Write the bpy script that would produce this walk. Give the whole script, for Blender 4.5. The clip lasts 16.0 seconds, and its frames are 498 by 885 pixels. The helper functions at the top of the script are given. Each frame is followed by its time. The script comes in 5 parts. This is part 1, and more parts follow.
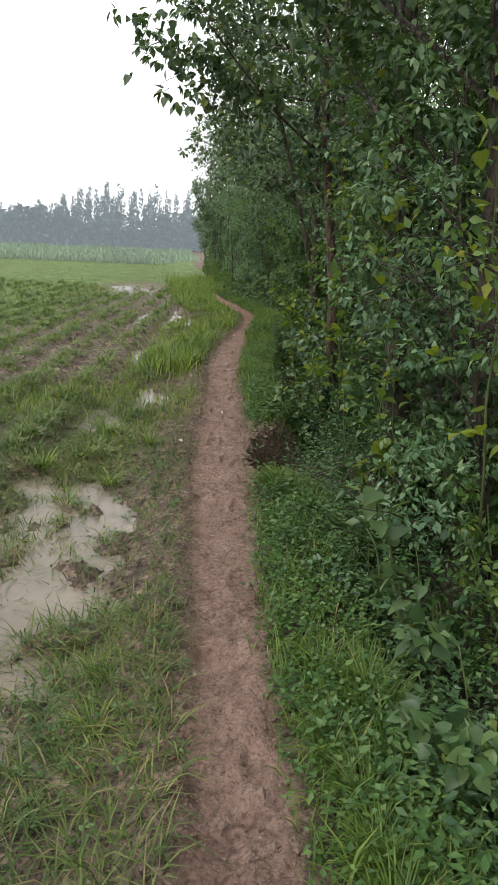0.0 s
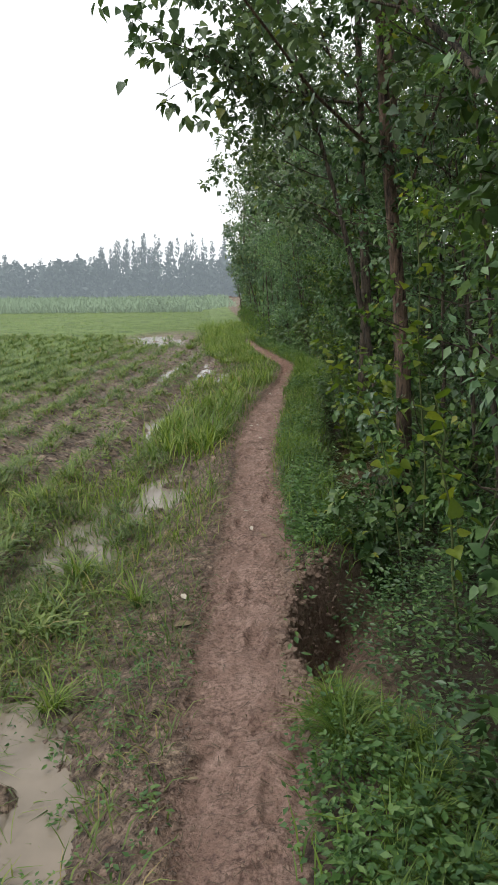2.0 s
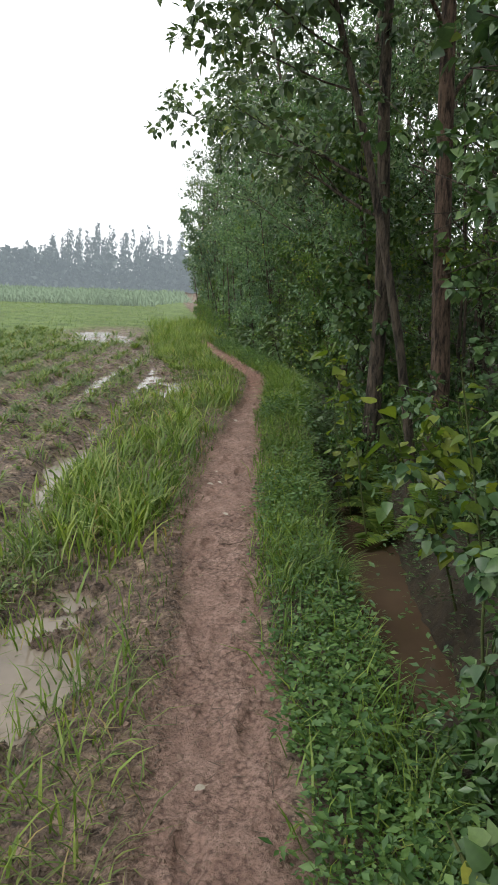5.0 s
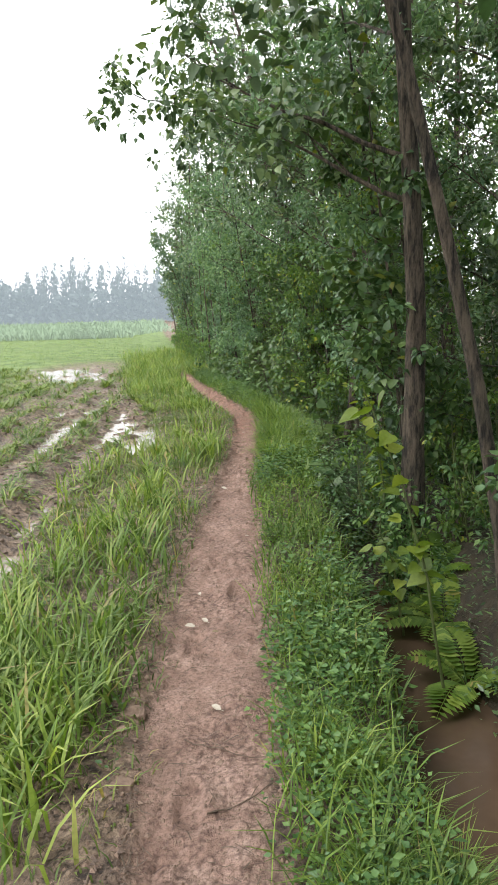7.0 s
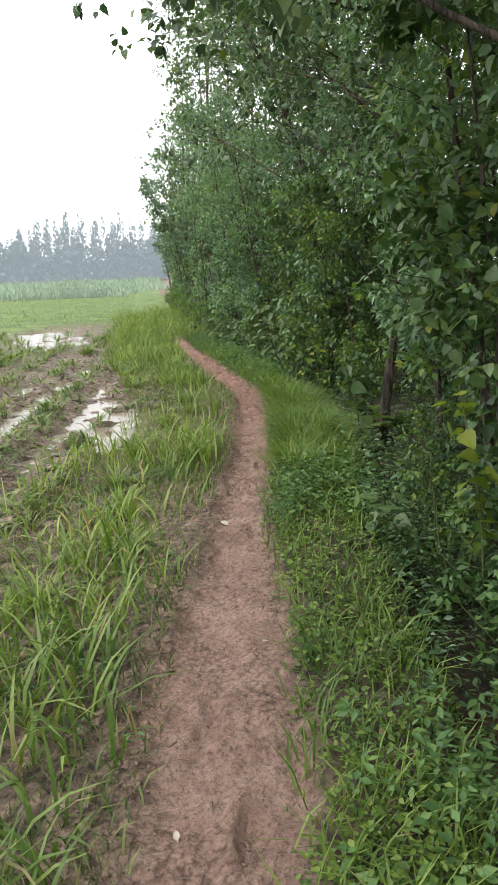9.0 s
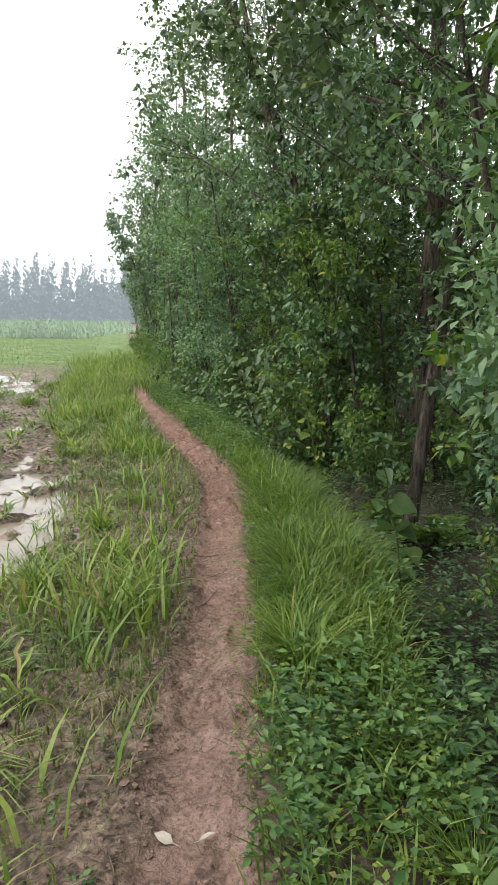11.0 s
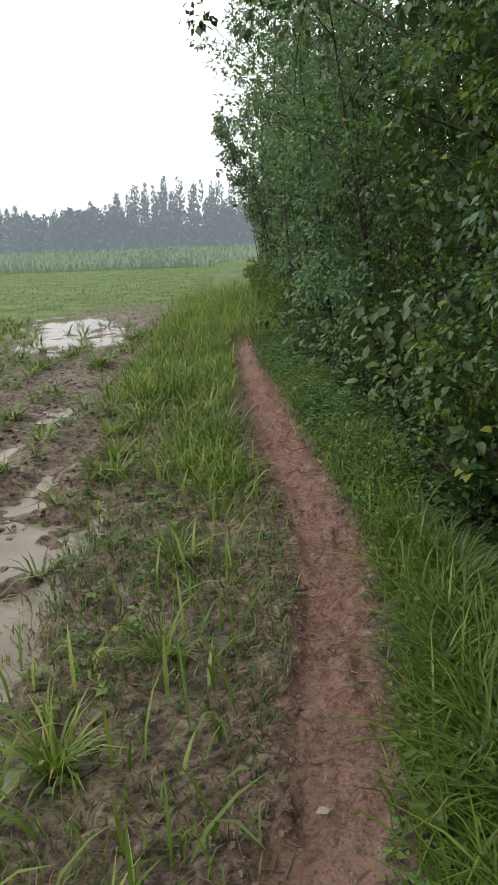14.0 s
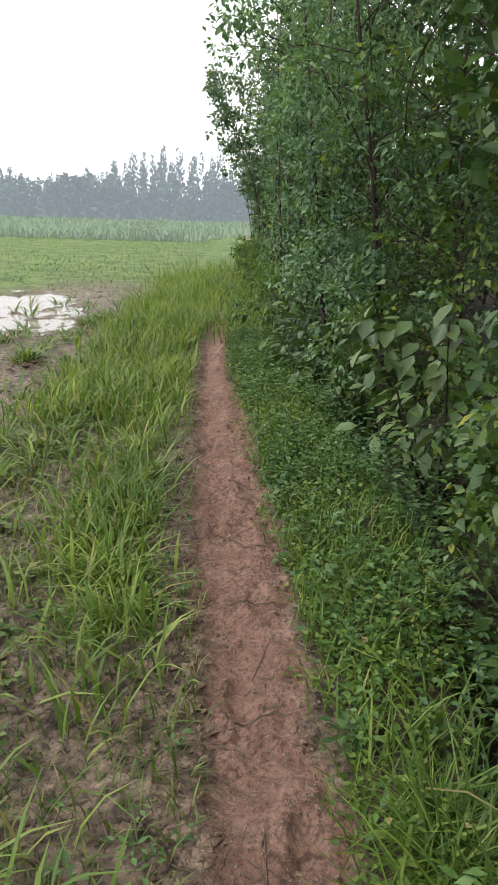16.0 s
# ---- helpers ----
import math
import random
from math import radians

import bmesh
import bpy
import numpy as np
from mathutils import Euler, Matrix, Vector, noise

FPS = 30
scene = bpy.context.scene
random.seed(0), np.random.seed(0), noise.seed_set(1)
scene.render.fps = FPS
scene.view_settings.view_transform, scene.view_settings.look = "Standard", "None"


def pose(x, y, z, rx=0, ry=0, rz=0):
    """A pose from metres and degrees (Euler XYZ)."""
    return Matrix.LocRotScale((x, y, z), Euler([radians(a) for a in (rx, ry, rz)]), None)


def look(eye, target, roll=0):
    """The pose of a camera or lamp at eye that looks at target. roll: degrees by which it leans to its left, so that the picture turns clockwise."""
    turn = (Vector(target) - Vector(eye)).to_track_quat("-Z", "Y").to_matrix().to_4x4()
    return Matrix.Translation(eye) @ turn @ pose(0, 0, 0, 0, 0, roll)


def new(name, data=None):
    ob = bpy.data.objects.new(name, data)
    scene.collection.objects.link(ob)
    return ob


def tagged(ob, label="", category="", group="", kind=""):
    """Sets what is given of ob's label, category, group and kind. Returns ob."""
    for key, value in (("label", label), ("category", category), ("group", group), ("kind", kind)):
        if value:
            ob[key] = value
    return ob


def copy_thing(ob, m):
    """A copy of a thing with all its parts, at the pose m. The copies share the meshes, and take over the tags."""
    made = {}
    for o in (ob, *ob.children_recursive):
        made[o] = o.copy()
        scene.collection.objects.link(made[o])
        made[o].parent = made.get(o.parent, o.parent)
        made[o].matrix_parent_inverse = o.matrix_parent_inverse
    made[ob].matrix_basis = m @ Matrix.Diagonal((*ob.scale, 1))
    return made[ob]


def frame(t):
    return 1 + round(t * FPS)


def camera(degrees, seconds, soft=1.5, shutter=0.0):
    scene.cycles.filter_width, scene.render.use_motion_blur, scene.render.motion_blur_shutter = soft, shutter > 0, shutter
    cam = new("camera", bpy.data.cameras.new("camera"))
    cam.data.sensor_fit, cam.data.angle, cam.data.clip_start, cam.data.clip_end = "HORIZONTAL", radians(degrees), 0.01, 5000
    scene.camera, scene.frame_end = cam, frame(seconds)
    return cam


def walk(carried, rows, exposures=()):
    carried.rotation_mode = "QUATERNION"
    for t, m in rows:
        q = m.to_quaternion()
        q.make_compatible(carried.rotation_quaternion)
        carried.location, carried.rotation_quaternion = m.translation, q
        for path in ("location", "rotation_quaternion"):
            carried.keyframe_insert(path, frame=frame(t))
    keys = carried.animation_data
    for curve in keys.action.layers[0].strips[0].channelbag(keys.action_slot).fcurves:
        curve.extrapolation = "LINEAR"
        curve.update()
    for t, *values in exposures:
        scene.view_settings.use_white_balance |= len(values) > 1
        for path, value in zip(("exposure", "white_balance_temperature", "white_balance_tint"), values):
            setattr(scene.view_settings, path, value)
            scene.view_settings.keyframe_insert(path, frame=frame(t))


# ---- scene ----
cam = camera(38.2, 16.0, 1.0)
METRES, EYE, TILT, LEAN, TURN = 18.3, 1.5, 0.0, -3.5, 0.0
ROWS = [
    (0.0, 0.0, 0.0, 0.0, -0.33, -15.47, 1.2),
    (0.5, 0.0023, 0.0348, -0.0006, -0.46, -17.25, 5.46),
    (1.0, 0.0035, 0.0671, 0.0005, 1.05, -16.66, 3.37),
    (1.5, 0.002, 0.1026, -0.0006, 2.56, -13.32, 4.23),
    (2.0, 0.0027, 0.1367, -0.0011, 2.59, -12.07, 4.1),
    (2.5, -0.0004, 0.1718, -0.0041, 0.09, -11.05, 2.84),
    (3.0, -0.0028, 0.2034, -0.004, 0.83, -12.12, 3.46),
    (3.5, -0.0051, 0.2356, -0.0054, 1.06, -12.16, 3.51),
    (6.0, -0.0112, 0.3889, -0.0115, -2.17, -12.38, 0.64),
    (6.5, -0.0113, 0.4192, -0.0103, -4.76, -12.34, 3.85),
    (7.0, -0.0089, 0.4497, -0.0112, -2.39, -10.6, 5.05),
    (7.5, -0.0098, 0.48, -0.0131, -1.16, -13.3, 1.0),
    (8.0, -0.0087, 0.5091, -0.0141, -0.14, -15.97, 3.38),
    (8.5, -0.0083, 0.5389, -0.0153, -0.34, -15.09, 3.03),
    (9.0, -0.0085, 0.5701, -0.0156, -2.5, -13.85, 5.39),
    (9.5, -0.0075, 0.6034, -0.0178, -0.96, -12.83, 5.69),
    (10.0, -0.0088, 0.6359, -0.0196, -3.2, -11.1, 4.27),
    (12.5, 0.0031, 0.7868, -0.0192, -5.19, -10.07, 2.52),
    (13.0, 0.0052, 0.8171, -0.0184, -3.05, -16.31, 2.95),
    (13.5, 0.0067, 0.846, -0.0172, 3.55, -17.54, 2.97),
    (14.0, 0.0062, 0.8776, -0.017, 5.49, -15.64, 5.61),
    (14.5, 0.0083, 0.9062, -0.0189, 3.31, -13.96, 4.97),
    (15.0, 0.0079, 0.9362, -0.0225, 1.04, -13.33, 3.98),
    (15.5, 0.0083, 0.9659, -0.0218, 3.94, -17.71, 3.76),
    (16.0, 0.0087, 0.9943, -0.0214, 5.53, -17.22, 2.08),
]
EXPOSURES = [(0.0, 0.05), (0.5, 0.65), (1.0, 0.6), (1.5, 0.17), (2.0, 0.0), (2.5, 0.0), (3.0, 0.1), (3.5, -0.27), (6.0, 0.5), (7.0, 0.85), (7.5, 0.65), (8.0, 0.6), (9.0, 0.65), (9.5, 0.46), (10.0, 0.4), (12.5, 1.2), (13.0, 1.3), (13.5, 1.1), (14.0, -0.12),
             (14.5, 0.05), (15.0, 0.25), (15.5, 0.85), (16.0, 0.34)]
walk(cam, [(t, pose(0, 0, EYE, TILT, LEAN, TURN) @ pose(METRES * x, METRES * y, METRES * z, 90 + pitch, roll, yaw)) for t, x, y, z, yaw, pitch, roll in ROWS], EXPOSURES)

# ---- light: a bright overcast sky and a weak, wide sun high on the field's side ----
world = bpy.data.worlds.new("overcast_sky")
scene.world = world
world.use_nodes = True
wn, wl = world.node_tree.nodes, world.node_tree.links
wn.clear()
w_out = wn.new("ShaderNodeOutputWorld")
w_bg = wn.new("ShaderNodeBackground")
w_sky = wn.new("ShaderNodeTexSky")
w_sky.sky_type, w_sky.sun_disc = "NISHITA", False
w_sky.sun_elevation, w_sky.sun_rotation = radians(58), radians(-60)
w_sky.dust_density, w_sky.air_density = 6.0, 1.0
w_mul = wn.new("ShaderNodeVectorMath")
w_mul.operation = "SCALE"
w_mul.inputs["Scale"].default_value = 0.06
w_mix = wn.new("ShaderNodeMix")
w_mix.data_type = "RGBA"
w_mix.inputs["Factor"].default_value = 0.9
w_mix.inputs["B"].default_value = (0.955, 0.975, 1.0, 1)
wl.new(w_sky.outputs["Color"], w_mul.inputs[0])
wl.new(w_mul.outputs["Vector"], w_mix.inputs["A"])
wl.new(w_mix.outputs["Result"], w_bg.inputs["Color"])
w_bg.inputs["Strength"].default_value = 1.4
wl.new(w_bg.outputs["Background"], w_out.inputs["Surface"])

sun_data = bpy.data.lights.new("sun", "SUN")
sun_data.energy, sun_data.angle, sun_data.color = 1.5, radians(25), (1.0, 0.97, 0.92)
sun = new("sun", sun_data)
sun.matrix_world = look((-8, 6, 16), (0, 11, 0))


# ---- materials ----
def nodes_of(name):
    m = bpy.data.materials.new(name)
    m.use_nodes = True
    return m, m.node_tree.nodes, m.node_tree.links, m.node_tree.nodes["Principled BSDF"]


def ramp(n, stops):
    r = n.new("ShaderNodeValToRGB")
    while len(r.color_ramp.elements) < len(stops):
        r.color_ramp.elements.new(0.5)
    for e, (p, c) in zip(r.color_ramp.elements, stops):
        e.position, e.color = p, (*c, 1)
    return r


def noise_node(n, l, scale, detail=5, rough=0.6, coords=None):
    k = n.new("ShaderNodeTexNoise")
    k.inputs["Scale"].default_value, k.inputs["Detail"].default_value, k.inputs["Roughness"].default_value = scale, detail, rough
    if coords is not None:
        l.new(coords, k.inputs["Vector"])
    return k


def mix_node(n, l, fac, a, b, blend="MIX"):
    k = n.new("ShaderNodeMix")
    k.data_type, k.blend_type = "RGBA", blend
    for sock, v in ((k.inputs["Factor"], fac), (k.inputs["A"], a), (k.inputs["B"], b)):
        if isinstance(v, (int, float)):
            sock.default_value = v
        elif isinstance(v, tuple):
            sock.default_value = (*v, 1)
        else:
            l.new(v, sock)
    return k.outputs["Result"]


def leaf_material(name, dark, mid, light, gloss=0.5, through_light=0.3, dry=None, dry_share=0.03):
    """Foliage: every leaf or blade has its own tone; light comes through."""
    dark, mid, light = ((c[0] * 1.03, c[1] * 0.92, c[2] * 1.08) for c in (dark, mid, light))
    m, n, l, p = nodes_of(name)
    geo, info = n.new("ShaderNodeNewGeometry"), n.new("ShaderNodeObjectInfo")
    add = n.new("ShaderNodeMath")
    add.operation = "ADD"
    l.new(geo.outputs["Random Per Island"], add.inputs[0])
    l.new(info.outputs["Random"], add.inputs[1])
    fr = n.new("ShaderNodeMath")
    fr.operation = "FRACT"
    l.new(add.outputs[0], fr.inputs[0])
    stops = [(0.0, dark), (0.5, mid), (0.93 if dry else 1.0, light)]
    if dry:
        stops += [(1.0 - dry_share, light), (1.0 - dry_share * 0.6, dry)]
    r = ramp(n, stops)
    l.new(fr.outputs[0], r.inputs["Fac"])
    k = noise_node(n, l, 0.9, 3, 0.6, geo.outputs["Position"])
    r2 = ramp(n, [(0.3, (0.72, 0.76, 0.8)), (0.7, (1.22, 1.15, 0.95))])
    l.new(k.outputs["Fac"], r2.inputs["Fac"])
    c = mix_node(n, l, 1.0, r.outputs["Color"], r2.outputs["Color"], "MULTIPLY")
    k2 = noise_node(n, l, 60, 3, 0.6, geo.outputs["Position"])
    r3 = ramp(n, [(0.3, (0.85, 0.85, 0.85)), (0.75, (1.12, 1.12, 1.05))])
    l.new(k2.outputs["Fac"], r3.inputs["Fac"])
    c = mix_node(n, l, 1.0, c, r3.outputs["Color"], "MULTIPLY")
    l.new(c, p.inputs["Base Color"])
    p.inputs["Roughness"].default_value = gloss
    p.inputs["Specular IOR Level"].default_value = 0.4
    t = n.new("ShaderNodeBsdfTranslucent")
    warm = mix_node(n, l, 1.0, c, (1.2, 1.28, 0.62), "MULTIPLY")
    l.new(warm, t.inputs["Color"])
    mx = n.new("ShaderNodeMixShader")
    mx.inputs["Fac"].default_value = through_light
    l.new(p.outputs["BSDF"], mx.inputs[1])
    l.new(t.outputs["BSDF"], mx.inputs[2])
    l.new(mx.outputs["Shader"], n["Material Output"].inputs["Surface"])
    return m


def bark_material(name, dark, light, scale=14):
    m, n, l, p = nodes_of(name)
    tc = n.new("ShaderNodeTexCoord")
    mp = n.new("ShaderNodeMapping")
    mp.inputs["Scale"].default_value = (1, 1, 0.18)
    l.new(tc.outputs["Object"], mp.inputs["Vector"])
    k = noise_node(n, l, scale * 2.2, 6, 0.75, mp.outputs["Vector"])
    k2 = noise_node(n, l, 2.2, 3, 0.6, tc.outputs["Object"])
    r = ramp(n, [(0.4, dark), (0.58, light)])
    l.new(k.outputs["Fac"], r.inputs["Fac"])
    r2 = ramp(n, [(0.3, (0.6, 0.62, 0.55)), (0.7, (1.2, 1.15, 1.1))])
    l.new(k2.outputs["Fac"], r2.inputs["Fac"])
    l.new(mix_node(n, l, 1.0, r.outputs["Color"], r2.outputs["Color"], "MULTIPLY"), p.inputs["Base Color"])
    p.inputs["Roughness"].default_value = 0.9
    b = n.new("ShaderNodeBump")
    b.inputs["Strength"].default_value, b.inputs["Distance"].default_value = 1.0, 0.035
    l.new(k.outputs["Fac"], b.inputs["Height"])
    l.new(b.outputs["Normal"], p.inputs["Normal"])
    return m


def plain_material(name, a, b, scale=30, rough=0.8, bump=0.3):
    m, n, l, p = nodes_of(name)
    tc = n.new("ShaderNodeTexCoord")
    k = noise_node(n, l, scale, 5, 0.65, tc.outputs["Object"])
    r = ramp(n, [(0.3, a), (0.7, b)])
    l.new(k.outputs["Fac"], r.inputs["Fac"])
    l.new(r.outputs["Color"], p.inputs["Base Color"])
    p.inputs["Roughness"].default_value = rough
    u = n.new("ShaderNodeBump")
    u.inputs["Strength"].default_value, u.inputs["Distance"].default_value = bump, 0.01
    l.new(k.outputs["Fac"], u.inputs["Height"])
    l.new(u.outputs["Normal"], p.inputs["Normal"])
    return m


def ground_material():
    """Trodden reddish soil, wet mud, green turf, and dark leaf mould that also paints shade, by the masks that the
    ground carries.
    """
    m, n, l, p = nodes_of("soil")
    geo = n.new("ShaderNodeNewGeometry")
    pos = geo.outputs["Position"]

    def mask(name):
        a = n.new("ShaderNodeAttribute")
        a.attribute_name = name
        return a.outputs["Fac"]

    fine = noise_node(n, l, 55, 8, 0.72, pos)
    mid = noise_node(n, l, 9, 6, 0.65, pos)
    big = noise_node(n, l, 1.6, 4, 0.6, pos)
    track = ramp(n, [(0.28, (0.24, 0.148, 0.115)), (0.5, (0.325, 0.206, 0.162)), (0.74, (0.41, 0.28, 0.228))])
    l.new(mid.outputs["Fac"], track.inputs["Fac"])
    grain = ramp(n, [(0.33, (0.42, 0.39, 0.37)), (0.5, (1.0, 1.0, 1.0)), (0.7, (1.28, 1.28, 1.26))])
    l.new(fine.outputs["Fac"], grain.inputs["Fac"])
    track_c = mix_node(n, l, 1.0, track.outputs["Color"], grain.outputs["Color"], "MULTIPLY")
    tread = noise_node(n, l, 3.4, 5, 0.7, pos)
    damp = ramp(n, [(0.3, (0.6, 0.56, 0.54)), (0.44, (0.8, 0.79, 0.78)), (0.6, (0.89, 0.9, 0.9)), (0.72, (1.1, 1.14, 1.17))])
    l.new(tread.outputs["Fac"], damp.inputs["Fac"])
    track_c = mix_node(n, l, 1.0, track_c, damp.outputs["Color"], "MULTIPLY")
    crumbs = n.new("ShaderNodeTexVoronoi")
    crumbs.inputs["Scale"].default_value = 42
    l.new(pos, crumbs.inputs["Vector"])
    trodden = noise_node(n, l, 2.1, 3, 0.55, pos)
    loose = ramp(n, [(0.42, (0, 0, 0)), (0.58, (1, 1, 1))])
    l.new(trodden.outputs["Fac"], loose.inputs["Fac"])
    # Shade between crumbs, painted as dark cell rims; not part of the bump.
    pit_shade = ramp(n, [(0.0, (1.12, 1.12, 1.12)), (0.5, (0.98, 0.98, 0.98)), (0.8, (0.5, 0.46, 0.44))])
    l.new(crumbs.outputs["Distance"], pit_shade.inputs["Fac"])
    track_c = mix_node(n, l, loose.outputs["Color"], track_c, mix_node(n, l, 1.0, track_c, pit_shade.outputs["Color"], "MULTIPLY"))
    track_c = mix_node(n, l, mask("clay"), track_c, mix_node(n, l, 1.0, track_c, (1.0, 0.88, 0.83), "MULTIPLY"))
    mud = ramp(n, [(0.34, (0.055, 0.036, 0.026)), (0.5, (0.17, 0.12, 0.086)), (0.66, (0.33, 0.245, 0.178))])
    l.new(mid.outputs["Fac"], mud.inputs["Fac"])
    mud_c = mix_node(n, l, 1.0, mud.outputs["Color"], grain.outputs["Color"], "MULTIPLY")
    clump = noise_node(n, l, 26, 4, 0.6, pos)
    # Hollows between mud clumps darkened in colour, as the shade in them.
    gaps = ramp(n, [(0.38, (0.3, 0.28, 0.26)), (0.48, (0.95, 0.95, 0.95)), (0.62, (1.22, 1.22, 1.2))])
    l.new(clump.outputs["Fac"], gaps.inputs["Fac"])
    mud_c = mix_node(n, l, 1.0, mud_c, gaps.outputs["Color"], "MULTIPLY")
    turf = ramp(n, [(0.3, (0.065, 0.105, 0.028)), (0.5, (0.12, 0.185, 0.05)), (0.72, (0.2, 0.27, 0.09))])
    l.new(big.outputs["Fac"], turf.inputs["Fac"])
    turf_c = mix_node(n, l, 1.0, turf.outputs["Color"], grain.outputs["Color"], "MULTIPLY")
    # Near-black leaf mould; its darkness also paints shade in wood, ditch and bank.
    litter_shade = ramp(n, [(0.3, (0.02, 0.017, 0.011)), (0.6, (0.06, 0.045, 0.026)), (0.8, (0.05, 0.06, 0.02))])
    l.new(mid.outputs["Fac"], litter_shade.inputs["Fac"])
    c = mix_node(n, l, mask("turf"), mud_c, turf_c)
    c = mix_node(n, l, mask("litter_shade"), c, litter_shade.outputs["Color"])
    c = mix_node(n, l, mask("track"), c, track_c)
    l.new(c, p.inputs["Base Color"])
    wet = ramp(n, [(0.0, (0.85, 0.85, 0.85)), (1.0, (0.33, 0.33, 0.33))])
    l.new(mask("wet"), wet.inputs["Fac"])
    l.new(wet.outputs["Color"], p.inputs["Roughness"])
    h = mix_node(n, l, 0.4, mix_node(n, l, 0.45, fine.outputs["Fac"], mid.outputs["Fac"]), clump.outputs["Fac"])
    b = n.new("ShaderNodeBump")
    b.inputs["Strength"].default_value, b.inputs["Distance"].default_value = 1.0, 0.05
    l.new(h, b.inputs["Height"])
    l.new(b.outputs["Normal"], p.inputs["Normal"])
    return m


def water_material(name, colour, rough=0.06):
    """Cloudy standing water: brown with suspended silt, glossy on top."""
    m, n, l, p = nodes_of(name)
    geo = n.new("ShaderNodeNewGeometry")
    k = noise_node(n, l, 2.5, 4, 0.6, geo.outputs["Position"])
    r = ramp(n, [(0.3, tuple(v * 0.8 for v in colour)), (0.7, tuple(v * 1.15 for v in colour))])
    l.new(k.outputs["Fac"], r.inputs["Fac"])
    l.new(r.outputs["Color"], p.inputs["Base Color"])
    p.inputs["Roughness"].default_value, p.inputs["IOR"].default_value = rough, 1.33
    k2 = noise_node(n, l, 14, 2, 0.5, geo.outputs["Position"])
    b = n.new("ShaderNodeBump")
    b.inputs["Strength"].default_value, b.inputs["Distance"].default_value = 0.12, 0.01
    l.new(k2.outputs["Fac"], b.inputs["Height"])
    l.new(b.outputs["Normal"], p.inputs["Normal"])
    return m


def distant_material(name, a, b, haze_glow, haze_colour):
    """Woods and crops far off; the haze of damp air is painted on as emission."""
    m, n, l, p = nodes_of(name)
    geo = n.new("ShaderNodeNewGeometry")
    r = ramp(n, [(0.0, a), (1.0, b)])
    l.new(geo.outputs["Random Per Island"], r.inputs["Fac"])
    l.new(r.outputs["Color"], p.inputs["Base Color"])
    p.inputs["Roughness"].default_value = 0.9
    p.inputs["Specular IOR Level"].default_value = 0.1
    p.inputs["Emission Color"].default_value = (*haze_colour, 1)
    p.inputs["Emission Strength"].default_value = haze_glow
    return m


SOIL = ground_material()
FIELD_WATER = water_material("field_water", (0.24, 0.2, 0.155), 0.14)
DITCH_WATER = water_material("ditch_water", (0.092, 0.062, 0.042), 0.08)
GRASS_TALL = leaf_material("tall_grass", (0.085, 0.17, 0.028), (0.165, 0.29, 0.055), (0.3, 0.415, 0.105), 0.5, 0.35, (0.33, 0.27, 0.13), 0.05)
GRASS_LUSH = leaf_material("lush_grass", (0.055, 0.128, 0.021), (0.115, 0.222, 0.036), (0.215, 0.335, 0.07), 0.5, 0.35, (0.3, 0.26, 0.12), 0.02)
GRASS_THIN = leaf_material("thin_grass", (0.055, 0.11, 0.022), (0.11, 0.19, 0.042), (0.21, 0.28, 0.08), 0.55, 0.3, (0.3, 0.24, 0.13), 0.09)
CROP = leaf_material("crop", (0.065, 0.135, 0.03), (0.125, 0.22, 0.05), (0.225, 0.32, 0.095), 0.5, 0.3, (0.28, 0.23, 0.12), 0.05)
WEED = leaf_material("weed", (0.034, 0.1, 0.026), (0.07, 0.168, 0.042), (0.13, 0.25, 0.068), 0.5, 0.2)
BUSH = leaf_material("bush_leaf", (0.033, 0.085, 0.025), (0.066, 0.145, 0.041), (0.122, 0.22, 0.062), 0.42, 0.20, (0.25, 0.27, 0.05), 0.03)
BROAD = leaf_material("broad_leaf", (0.055, 0.112, 0.042), (0.092, 0.175, 0.058), (0.15, 0.245, 0.088), 0.42, 0.17)
YOUNG = leaf_material("young_leaf", (0.1, 0.18, 0.025), (0.17, 0.27, 0.035), (0.27, 0.36, 0.05), 0.45, 0.4)
# Poplar leaf for the far trees: distance haze painted in as paler, bluer green.
POPLAR_HAZED = leaf_material("poplar_leaf_hazed", (0.075, 0.155, 0.094), (0.141, 0.25, 0.156), (0.226, 0.35, 0.219), 0.42, 0.30, (0.25, 0.28, 0.06), 0.04)
IVY = leaf_material("ivy_leaf", (0.035, 0.092, 0.036), (0.068, 0.15, 0.053), (0.12, 0.23, 0.075), 0.35, 0.15)
LIGHT_BUSH = leaf_material("light_bush_leaf", (0.07, 0.155, 0.035), (0.118, 0.235, 0.055), (0.195, 0.325, 0.08), 0.45, 0.4, (0.32, 0.34, 0.06), 0.06)
POPLAR = leaf_material("poplar_leaf", (0.048, 0.098, 0.048), (0.092, 0.172, 0.08), (0.165, 0.262, 0.115), 0.38, 0.20, (0.2, 0.24, 0.04), 0.03)
# Locust green, lightened and blued further to carry haze in the colour.
LOCUST = leaf_material("locust_leaf", (0.08, 0.175, 0.09), (0.141, 0.28, 0.14), (0.235, 0.39, 0.194), 0.5, 0.30)
BARK = bark_material("poplar_bark", (0.014, 0.011, 0.009), (0.15, 0.118, 0.092))
BARK_RED = bark_material("young_bark", (0.022, 0.014, 0.011), (0.2, 0.135, 0.102))
STEM = plain_material("green_stem", (0.07, 0.1, 0.03), (0.13, 0.15, 0.05))
TWIG = plain_material("dead_twig", (0.06, 0.042, 0.03), (0.16, 0.115, 0.08), 60)
PALE = plain_material("pale_scrap", (0.32, 0.28, 0.22), (0.5, 0.45, 0.37), 40)
